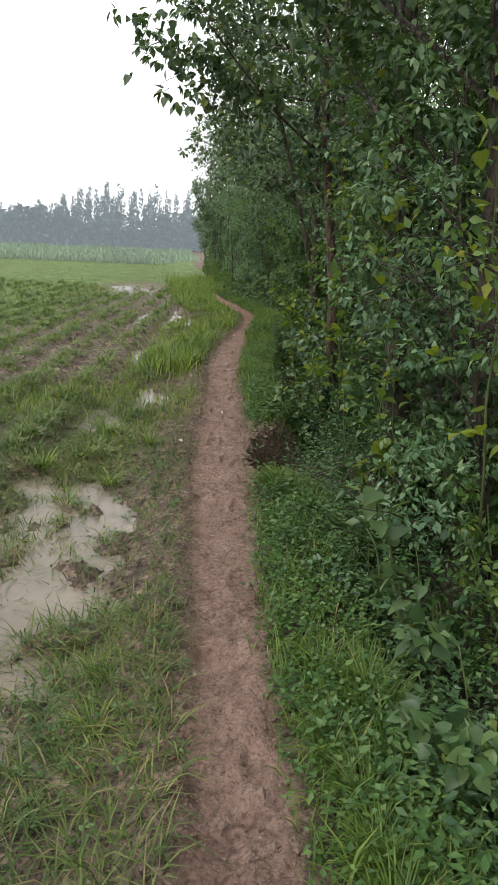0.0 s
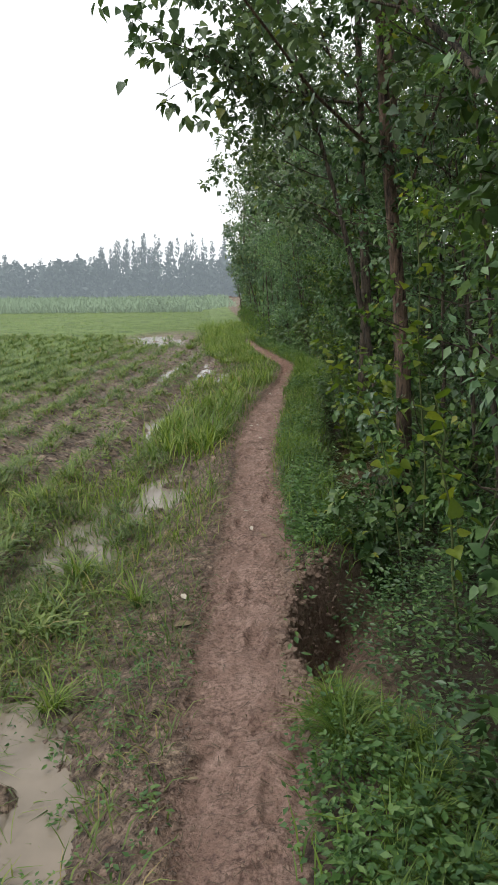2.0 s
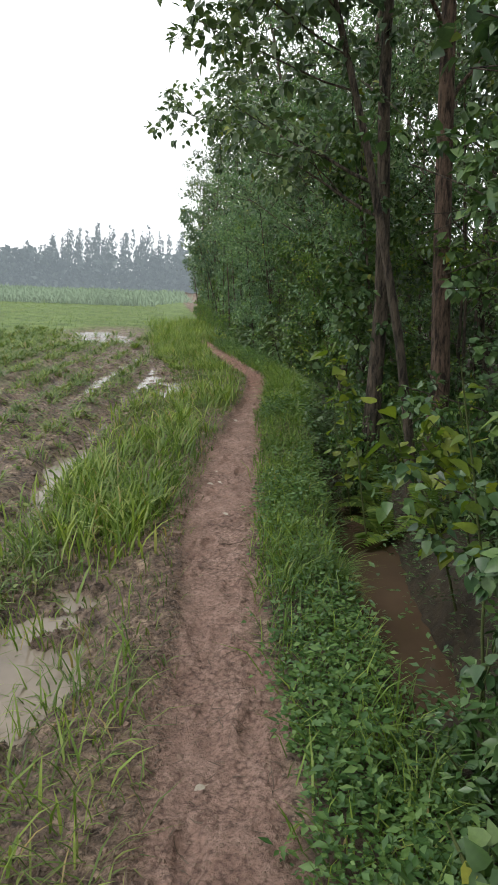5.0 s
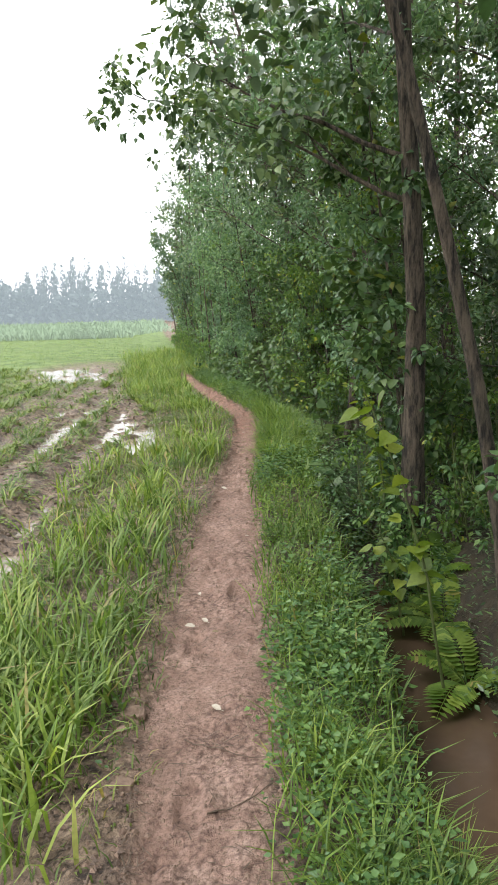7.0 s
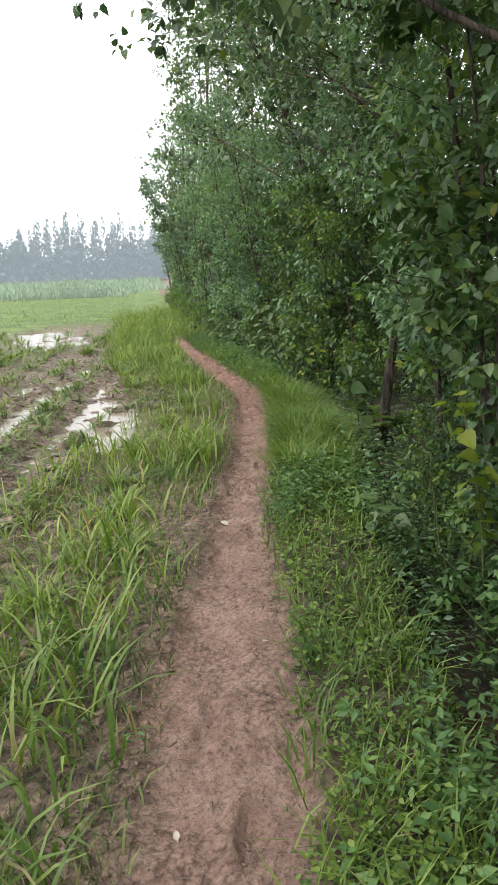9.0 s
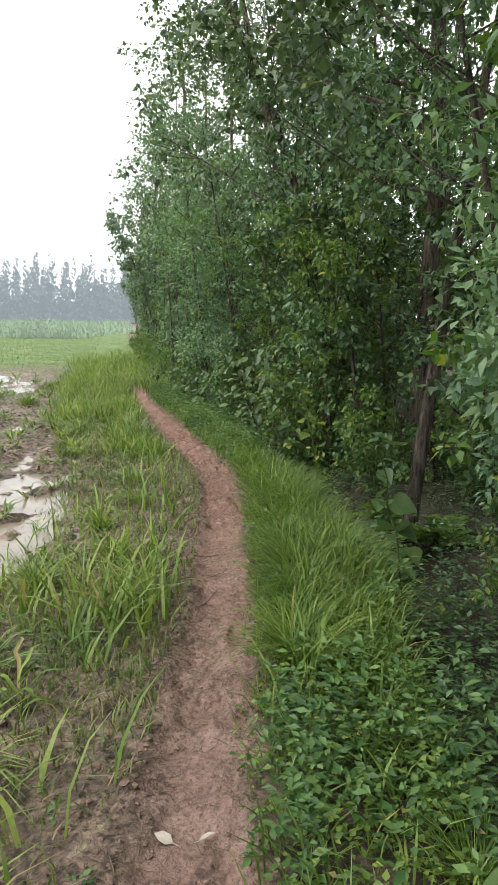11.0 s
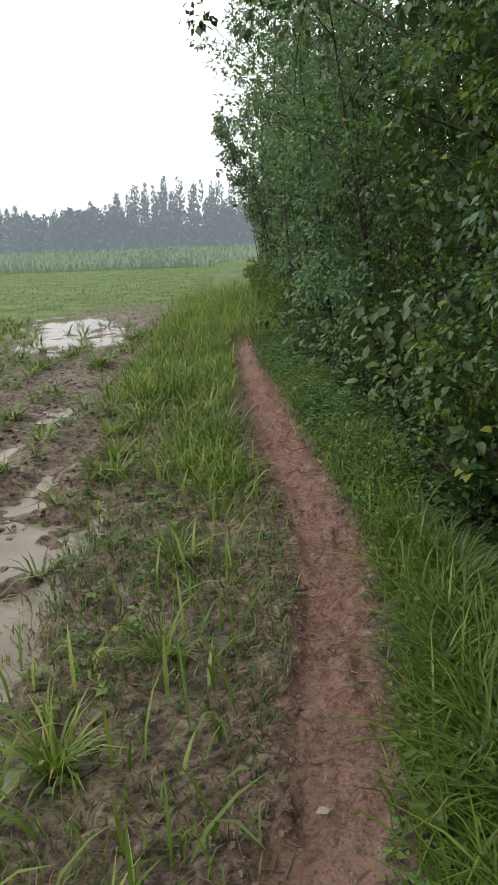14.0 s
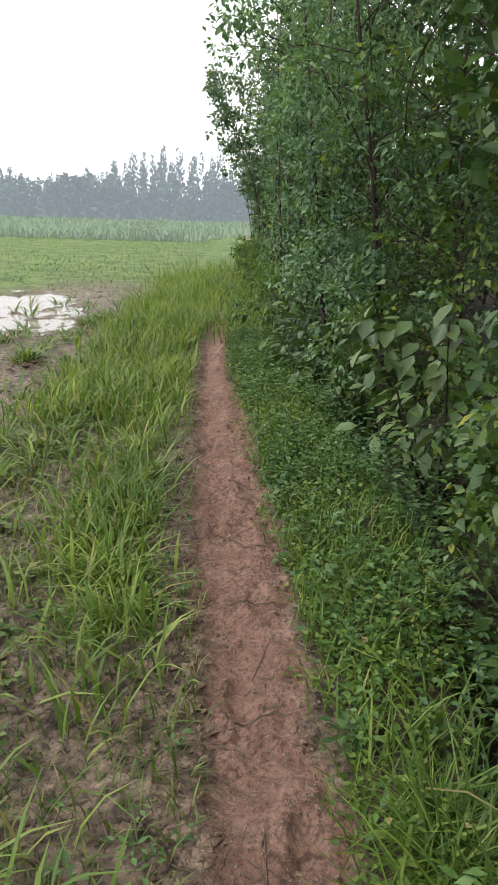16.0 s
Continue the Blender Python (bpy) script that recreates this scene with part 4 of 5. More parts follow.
    spots = [(1.8, 0.8), (4.6, 0.9), (5.2, 0.3), (10.0, 0.5), (16.8, 1.5), (19.2, 0.45), (22.5, 0.45), (25.5, 0.9)]
    g = np.random.default_rng(15)
    clumps = []
    for k in range(5):
        n = 150
        a, r = g.uniform(0, 6.28, n), 0.09 * g.uniform(0, 1, n) ** 0.6
        v = blades(r * np.cos(a), r * np.sin(a), np.full(n, -0.015), g.uniform(0.2, 0.48, n), g.uniform(0.005, 0.011, n), a + g.normal(0, 0.5, n), g.uniform(0.05, 0.5, n), g.uniform(0.3, 0.95, n))
        clumps.append(np_mesh("grass_tussock", *v, GRASS_LUSH))
    bright = []
    for k in range(4):
        n = 70
        a, r = g.uniform(0, 6.28, n), 0.07 * g.uniform(0, 1, n) ** 0.6
        v = blades(r * np.cos(a), r * np.sin(a), np.full(n, -0.015), g.uniform(0.16, 0.4, n), g.uniform(0.007, 0.017, n), a + g.normal(0, 0.6, n), g.uniform(0.05, 0.5, n), g.uniform(0.3, 0.95, n))
        bright.append(np_mesh("grass_clump", *v, GRASS_TALL))
    for x, y, s in ((-0.55, 17.1, 0.9), (-0.72, 17.9, 1.0), (-0.5, 18.5, 0.8), (-0.95, 16.7, 1.0), (-0.62, 19.4, 0.9), (-0.5, 20.6, 1.0), (-0.65, 20.9, 1.1), (-0.72, 21.5, 1.1), (-0.8, 22.1, 1.0), (-0.95, 22.7, 1.0),
                    (-1.35, 20.9, 1.0), (-1.5, 21.4, 1.1), (-1.7, 22.0, 1.0), (-1.9, 22.7, 1.1), (-0.95, 15.6, 1.0), (-0.8, 14.9, 1.0), (-0.7, 14.2, 1.1), (-1.05, 13.6, 1.0), (-0.8, 6.4, 0.8), (-1.3, 6.9, 0.9),
                    (-0.55, 2.7, 0.6), (-0.5, 2.3, 0.55), (-0.62, 3.3, 0.5), (-1.0, 5.4, 0.8), (-1.25, 5.0, 0.8), (-1.6, 5.7, 0.9)):
        t = new("grass_clump", bright[g.integers(4)])
        t.matrix_basis = pose(x, y, float(height(x, y)), 0, 0, g.uniform(0, 360)) @ Matrix.Scale(0.8 * s, 4)
        tagged(t, "clump of bright yellow-green grass in the mud", "grass clump", "grass clumps in the field")
    for c, w in spots:
        for _ in range(int(6 + 15 * w)):
            y = float(c + g.normal(0, 0.55) * w)
            u = float(g.uniform(half(y) + 0.17, bank(y) + (0.05 if 15 < y < 20 else 0.2)))
            x = float(line(y) + u)
            t = new("grass_tussock", clumps[g.integers(5)])
            t.matrix_basis = pose(x, y, float(height(x, y)), 0, 0, g.uniform(0, 360)) @ Matrix.Scale(float(g.uniform(0.4, 0.8)) * (1.1 if 15 < y < 19 else 0.7), 4)
            tagged(t, "arching tussock of long green grass on the ditch bank", "grass tussock", "tussocks on the ditch bank")
    for n, span, material, label, seed in ((7500, (0.8, 11.5), WEED, "small dark green round-leaved weeds beside the path", 24), (10000, (11, 30), GRASS_LUSH, "small bright green round-leaved weeds beside the path", 26)):
        weeds("bank_clover", n, (0.1, 0.85), span,
              lambda x, y, u: soft(half(y), half(y) + 0.1, u) * soft(bank(y) + 0.1, bank(y) - 0.1, u) * (0.2 + 0.8 * soft(0.34, 0.54, fbm(x, y, 1.9, 85))) * hole(y, u),
              (0.03, 0.14), (0.01, 0.034), KITE, material, label, seed)
    grass("bank_long_grass", 14000, (0.15, 1.0), (14.8, 20.2),
          lambda x, y, u: soft(15.0, 16.0, y) * soft(20.0, 18.6, y) * soft(half(y) + 0.06, half(y) + 0.25, u) * soft(bank(y) + 0.14, bank(y) - 0.1, u),
          (0.2, 0.42), (0.005, 0.011), GRASS_LUSH, "thick stand of long bright grass on the bank", 25, (0.2, 0.8), (0.05, 0.5))
    weeds("bank_weeds", 15000, (0.1, 1.0), (0.8, 33),
          lambda x, y, u: soft(half(y), half(y) + 0.1, u) * soft(bank(y) + 0.3, bank(y), u) * soft(0.44, 0.6, fbm(x, y, 1.5, 81)) * hole(y, u) * (1 - 0.7 * soft(3.9, 4.3, y) * soft(5.4, 5.1, y)) * (1 - 0.6 * soft(8.3, 8.8, y) * soft(10.8, 10.2, y)),
          (0.05, 0.24), (0.016, 0.055), LANCE, WEED, "low broad-leaved weeds on the ditch bank", 16)
    weeds("field_weeds", 5000, (-5.5, -0.8), (4, 30),
          lambda x, y, u: dry(x, y) * soft(0.36, 0.56, fbm(x, y, 1.6, 97)),
          (0.03, 0.1), (0.02, 0.05), KITE, CROP, "small yellow-green weeds scattered over the mud", 23)
    weeds("verge_weeds", 3500, (-1.2, -0.15), (1.2, 30),
          lambda x, y, u: soft(-half(y) + 0.02, -half(y) - 0.1, u) * soft(0.5, 0.66, fbm(x, y, 1.4, 83)),
          (0.03, 0.1), (0.015, 0.035), LANCE, WEED, "small creeping weeds beside the path", 17)
    open_water = lambda y: soft(9.3, 9.8, y) * soft(12.9, 12.4, y) + soft(16.4, 16.9, y) * soft(20.1, 19.7, y) + 0.3 * soft(5.1, 5.4, y) * soft(7.1, 6.8, y)
    weeds("ditch_weeds", 13000, (0.35, 2.3), (0.5, 34),
          lambda x, y, u: soft(bank(y) - 0.05 + 0.6 * open_water(y), bank(y) + 0.12 + 0.6 * open_water(y), u) * 0.8 * hole(y, u) * (1 - 0.85 * soft(7.6, 8.4, y) * soft(13, 12.4, y) * soft(1.35, 1.2, u)),
          (0.15, 0.5), (0.02, 0.05), HERB, IVY, "dense dark green weeds filling the ditch", 18)
    weeds("ditch_herbs", 9000, (0.3, 1.6), (0.5, 34),
          lambda x, y, u: soft(bank(y) - 0.15 + 0.6 * open_water(y), bank(y) + 0.05 + 0.6 * open_water(y), u) * soft(0.4, 0.6, fbm(x, y, 1.2, 95)) * hole(y, u) * (1 - 0.85 * soft(7.6, 8.4, y) * soft(13, 12.4, y)),
          (0.25, 0.65), (0.025, 0.055), LANCE, IVY, "narrow-leaved herbs hanging over the ditch", 22)
    # the field: plants in uneven rows, then a closed green further off
    g = np.random.default_rng(33)
    m = 9000
    y = 6.0 + 26 * g.uniform(0, 1, m) ** 1.25
    lane = np.round((line(y) * 0 - 1.0 - (1.5 + y * 0.5) * g.uniform(0, 1, m)) / 0.66) * 0.66
    x = lane - 0.02 * y + 0.165 + g.normal(0, 0.09, m)
    u = x - line(y)
    likely = (0.2 + 0.8 * soft(0.36, 0.56, fbm(x, y, 0.9, 91))) * (0.45 + 0.55 * soft(-1.8, -3.6, u)) * soft(-0.8, -1.1, u)
    ok = (g.uniform(0, 1, m) < likely) & (dry(x, y) > 0.3)
    x, y = np.repeat(x[ok], 11), np.repeat(y[ok], 11)
    n = len(x)
    a = g.uniform(0, 6.28, n)
    x, y = x + 0.035 * np.cos(a), y + 0.035 * np.sin(a)
    v = blades(x, y, height(x, y), g.uniform(0.09, 0.24, n) * np.clip(y / 20, 0.8, 1.4), g.uniform(0.008, 0.02, n) * np.clip(y / 16, 0.8, 1.6), a + g.normal(0, 0.4, n), g.uniform(0.2, 0.7, n), g.uniform(0.3, 1.0, n), SHORT)
    tagged(new("row_crop", np_mesh("row_crop", *v, CROP)), "young green crop plants in uneven rows on wet soil", "crop", kind="stuff")
    y = 8 + 58 * g.uniform(0, 1, 62000) ** 1.5
    x = line(y) - 0.9 - (1 + y * 0.55) * g.uniform(0, 1, len(y)) ** 0.9
    u = x - line(y)
    likely = 0.16 * soft(0.36, 0.56, fbm(x, y, 1.2, 91)) + soft(-3.0, -5.5, u) * soft(8, 12, y) + soft(31, 36, y)
    ok = (g.uniform(0, 1, len(y)) < np.clip(likely, 0, 1)) & (dry(x, y) > 0.3)
    x, y = x[ok], y[ok]
    n = len(x)
    far = np.clip(y / 20, 0.75, 2.6)
    v = blades(x, y, height(x, y), g.uniform(0.05, 0.15, n) * np.interp(y, [10, 35, 60], [1.0, 0.75, 0.6]), g.uniform(0.006, 0.014, n) * far, g.uniform(0, 6.28, n), g.uniform(0.1, 0.7, n), g.uniform(0.2, 0.9, n), SHORT)
    tagged(new("field_crop", np_mesh("field_crop", *v, CROP)), "patchy young green crop across the wet field", "crop", kind="stuff")


build_grass()


# ---- single plants and small things ----
def solid(name, chunk, material, smooth=True):
    return np_mesh(name, chunk[0], chunk[1], material, smooth)


def long_leaf(length, width, rise, droop, g):
    """One arching maize leaf with a folded midrib, from the origin along +x."""
    s = np.linspace(0, 1, 8)
    cx, cz = length * s * (0.8 - 0.12 * s), length * (rise * s - droop * s ** 2.3)
    w = width / 2 * np.sin(np.clip(s * 0.9 + 0.12, 0, 1) * math.pi) ** 0.7
    w[-1] = 0.0008
    sway = g.normal(0, 0.02, 8) * s
    v = np.concatenate([np.stack([cx, sway - w, cz + w * 0.45], 1), np.stack([cx, sway, cz], 1), np.stack([cx, sway + w, cz + w * 0.45], 1)])
    i = np.arange(7)
    f = np.concatenate([np.stack([a + i, a + i + 1, a + i + 9], 1) for a in (0, 8)] + [np.stack([a + i, a + i + 9, a + i + 8], 1) for a in (0, 8)])
    return v, f


def build_seedlings():
    g = np.random.default_rng(51)
    leaf_meshes = [solid("leaf", long_leaf(g.uniform(0.26, 0.42), g.uniform(0.018, 0.03), g.uniform(0.7, 1.1), g.uniform(0.5, 1.0), g), GRASS_TALL) for _ in range(6)]
    stems = [solid("stem", tube(bent((0, 0, -0.03), (0.05, 0, 1), 0.2, 4, 0, 0.05, g), np.linspace(0.007, 0.004, 5), 6), STEM) for _ in range(2)]
    places = [(-0.72, 15.3), (-0.8, 15.9), (-0.62, 13.9), (-1.5, 12.1), (-1.42, 12.9), (-1.75, 14.4), (-1.3, 15.9), (-1.6, 17.3), (-1.2, 18.0), (-0.95, 13.2), (-0.85, 12.2),
              (-1.35, 10.6), (-0.75, 18.4), (-0.95, 20.9), (-1.1, 21.6), (-0.9, 22.4), (-1.25, 20.1), (-1.5, 22.2), (-1.7, 24.1), (-1.3, 24.8), (-2.0, 25.6), (-2.5, 26.6), (-3.1, 26.6),
              (-3.7, 26.4), (-2.6, 28.0), (-2.2, 16.0), (-2.4, 13.4), (-2.9, 18.1), (-3.2, 21.2), (-1.3, 5.2), (-1.65, 4.4), (-2.1, 8.2), (-2.6, 10.2), (-0.62, 20.3)]
    for x, y in places:
        root = new("maize_seedling")
        s = g.uniform(0.5, 0.85)
        root.matrix_basis = pose(x, y, float(height(x, y)), 0, 0, g.uniform(0, 360)) @ Matrix.Scale(s, 4)
        part("stem", stems[g.integers(2)], root)
        for k in range(g.integers(6, 9)):
            part("leaf", leaf_meshes[g.integers(6)], root, m=pose(0, 0, 0.02 + 0.024 * k, 0, g.uniform(-15, 15), k * 165 + g.uniform(-35, 35)))
        tagged(root, "young maize plant with arching yellow-green leaves in the mud", "maize plant", "young maize plants")


def build_saplings():
    """Young poplars with large bright leaves, each leaf a piece of its own."""
    g = np.random.default_rng(61)
    one = leaves(BIG_LEAF, np.array([[0.0, 0.05, 0]]), np.array([[0, 1.0, -0.15]]), np.array([[0, 0, 1.0]]), np.array([0.95]))
    stalk = tube([(0, 0, 0), (0, 0.03, 0.004), (0, 0.06, 0)], [0.012, 0.01, 0.008], 4)
    bright, plain = (solid("leaf", joined([one, stalk]), m) for m in (YOUNG, BROAD))
    spots = [  # foot x, y; tip x, y, z; leaves; leaf length; bright
        (0.98, 11.6, 0.5, 11.35, 0.95, 26, 0.1, True), (0.95, 12.4, 0.72, 12.15, 0.1, 16, 0.1, True), (1.0, 8.9, 0.7, 8.7, 1.05, 22, 0.1, True), (1.15, 13.7, 0.95, 13.55, 0.62, 28, 0.1, True),
        (0.95, 4.6, 0.88, 4.3, 1.25, 24, 0.1, True), (0.9, 7.2, 0.62, 7.0, 0.75, 18, 0.085, True), (1.1, 16.3, 0.8, 16.0, 0.5, 18, 0.12, False), (0.85, 3.0, 0.6, 2.95, 0.55, 22, 0.11, False),
        (0.8, 3.3, 0.66, 3.6, 0.3, 18, 0.11, False), (0.95, 5.9, 0.75, 5.8, 1.0, 20, 0.1, True), (1.15, 19.0, 0.9, 18.9, 0.5, 16, 0.1, True), (0.95, 14.1, 0.6, 13.9, 0.12, 14, 0.13, False),
        (1.55, 21.6, 1.2, 21.2, 1.6, 20, 0.1, True), (1.2, 10.0, 0.56, 9.6, 0.74, 24, 0.14, True), (1.45, 10.6, 1.05, 10.4, 0.55, 26, 0.13, True), (1.5, 11.1, 1.12, 10.95, 0.3, 26, 0.12, True), (1.5, 9.4, 1.25, 9.2, 0.45, 24, 0.12, False),
        (1.2, 5.2, 0.95, 5.0, 2.4, 55, 0.095, True), (1.35, 3.6, 1.08, 3.4, 2.3, 45, 0.095, True), (1.1, 7.5, 0.85, 7.3, 2.3, 48, 0.09, True)]
    for x, y, tx, ty, tz, n, size, is_bright in spots:
        z = float(height(x, y))
        root = new("poplar_sapling")
        root.matrix_basis = pose(x, y, z)
        tip = np.array([tx - x, ty - y, tz - z])
        s = np.linspace(0, 1, 8)[:, None]
        pts = s * tip + np.sin(s * math.pi) * np.array([0.02, 0.03, 0.06]) + g.normal(0, 0.022, (8, 3)) * s
        pts[0, 2] -= 0.05
        part("stem", solid("stem", tube(pts, np.linspace(0.009, 0.003, 8), 6), STEM), root)
        for _ in range(n):
            f = g.uniform(0.3, 1.0)
            p = np.array([np.interp(f * 7, np.arange(8), pts[:, c]) for c in range(3)]) + g.normal(0, 0.045 if n < 40 else 0.11, 3) * np.array([1, 1, 0.8])
            part("leaf", bright if is_bright else plain, root,
                 m=pose(*p, g.normal(-12, 25), g.normal(0, 25), g.uniform(0, 360)) @ Matrix.Scale(size * g.uniform(0.6, 1.15), 4))
        tagged(root, ("young poplar with large bright yellow-green leaves" if is_bright else "young plant with broad dull green leaves") + " by the ditch", "sapling", "saplings by the ditch")


def build_broadleaf_shrubs():
    g = np.random.default_rng(71)
    one = leaves(OVAL, np.array([[0.0, 0.06, 0]]), np.array([[0, 1.0, -0.2]]), np.array([[0, 0, 1.0]]), np.array([0.95]))
    leaf = solid("leaf", joined([one, tube([(0, 0, 0), (0, 0.03, 0.004), (0, 0.07, 0)], [0.012, 0.01, 0.008], 4)]), BROAD)
    for cx, cy, wide, tall, n in ((1.0, 22.6, 0.72, 1.7, 290), (1.75, 21.9, 0.55, 1.3, 150), (0.35, 25.0, 0.6, 1.2, 180), (-0.2, 27.5, 0.6, 1.3, 150)):
        z = float(height(cx, cy))
        root = new("broadleaf_shrub")
        root.matrix_basis = pose(cx, cy, z)
        stems = []
        for k in range(9):
            a = k * 0.7 + g.uniform(0, 0.5)
            r = wide * g.uniform(0.35, 1.0)
            pts = bent((g.normal(0, 0.04), g.normal(0, 0.04), -0.1), (math.cos(a) * r, math.sin(a) * r, tall * g.uniform(0.5, 0.9)), tall * g.uniform(0.8, 1.05), 7, -0.05, 0.08, g)
            part("stem", solid("stem", tube(pts, np.linspace(0.012, 0.004, 8), 6), BARK), root)
            stems.append(pts)
        for _ in range(n):
            pts = stems[g.integers(9)]
            f = g.uniform(2.2, 7)
            p = np.array([np.interp(f, np.arange(8), pts[:, c]) for c in range(3)]) + g.normal(0, 0.1, 3)
            if p[0] + cx < line(p[1] + cy) + 0.42:
                continue
            out = math.degrees(math.atan2(p[1], p[0])) - 90
            part("leaf", leaf, root, m=pose(*p, g.normal(-18, 20), g.normal(0, 20), out + g.normal(0, 45)) @ Matrix.Scale(g.uniform(0.11, 0.19), 4))
        tagged(root, "dense shrub with large dull green oval leaves beside the path", "shrub", "broad-leaved shrubs")


def build_ferns():
    g = np.random.default_rng(81)

    def frond(length):
        s = np.linspace(0, 1, 9)
        rib = np.stack([length * s * 0.9, 0 * s, length * (0.75 * s - 0.75 * s ** 2)], 1)
        k = np.repeat(np.linspace(0.14, 0.98, 16), 2)
        sgn = np.tile([1.0, -1.0], 16)
        pos = np.stack([np.interp(k, s, rib[:, c]) for c in range(3)], 1)
        way = np.stack([0.35 + 0 * k, sgn, -0.12 + 0 * k], 1)
        size = length * 0.28 * np.sin(np.clip(k, 0.1, 0.97) * math.pi) ** 0.6
        return joined([tube(rib, np.linspace(0.004, 0.001, 9), 4), leaves(LANCE, pos, way, np.tile([[0.1, 0, 1.0]], (32, 1)), size)])

    meshes = [solid("frond", frond(v), GRASS_LUSH) for v in (0.34, 0.42, 0.5)]
    for x, y, dz, n in ((1.12, 11.75, 0.25, 8), (1.2, 12.4, 0.3, 9), (1.35, 11.2, 0.3, 7), (1.3, 13.0, 0.35, 9), (1.7, 17.6, 0.2, 9), (1.55, 18.4, 0.2, 8)):
        root = new("fern")
        z = float(height(x, y))
        root.matrix_basis = pose(x, y, z)
        for k in range(n):
            part("frond", meshes[k % 3], root, m=pose(0, 0, 0.02, 0, g.uniform(-35, -5), k * 360 / n + g.uniform(-15, 15)))
        tagged(root, "fresh green fern with arching fronds on the ditch bank", "fern", "ferns on the ditch bank")


def crumb(g, n, x, y, size, material, name, label, category, coarse=False):
    """Uneven lumps of soil that lie about, joined."""
    if coarse:
        t = (1 + 5 ** 0.5) / 2
        iv = unit(np.array([(-1, t, 0), (1, t, 0), (-1, -t, 0), (1, -t, 0), (0, -1, t), (0, 1, t), (0, -1, -t), (0, 1, -t), (t, 0, -1), (t, 0, 1), (-t, 0, -1), (-t, 0, 1)], float))
        fi = np.array([(0, 11, 5), (0, 5, 1), (0, 1, 7), (0, 7, 10), (0, 10, 11), (1, 5, 9), (5, 11, 4), (11, 10, 2), (10, 7, 6), (7, 1, 8), (3, 9, 4), (3, 4, 2), (3, 2, 6), (3, 6, 8), (3, 8, 9), (4, 9, 5), (2, 4, 11), (6, 2, 10), (8, 6, 7), (9, 8, 1)])
    else:
        iv = np.array([(1, 0, 0), (0, 1, 0), (-1, 0, 0), (0, -1, 0), (0, 0, 1), (0, 0, -1)], float)
        fi = np.array([(0, 1, 4), (1, 2, 4), (2, 3, 4), (3, 0, 4), (1, 0, 5), (2, 1, 5), (3, 2, 5), (0, 3, 5)])
    k = len(iv)
    v = iv[None] * g.uniform(0.6, 1.25, (n, k, 1)) * size[:, None, None] * g.uniform(0.6, 1.2, (n, 1, 3)) * np.array([1, 1, 0.6])
    a = g.uniform(0, 6.28, (n, 1))
    v[:, :, 0], v[:, :, 1] = v[:, :, 0] * np.cos(a) - v[:, :, 1] * np.sin(a), v[:, :, 0] * np.sin(a) + v[:, :, 1] * np.cos(a)
    v = v + np.stack([x, y, height(x, y)], 1)[:, None, :]
    f = fi[None] + (np.arange(n) * k)[:, None, None]
    return tagged(new(name, np_mesh(name, v.reshape(-1, 3), f.reshape(-1, 3), material, False)), label, category, kind="stuff")


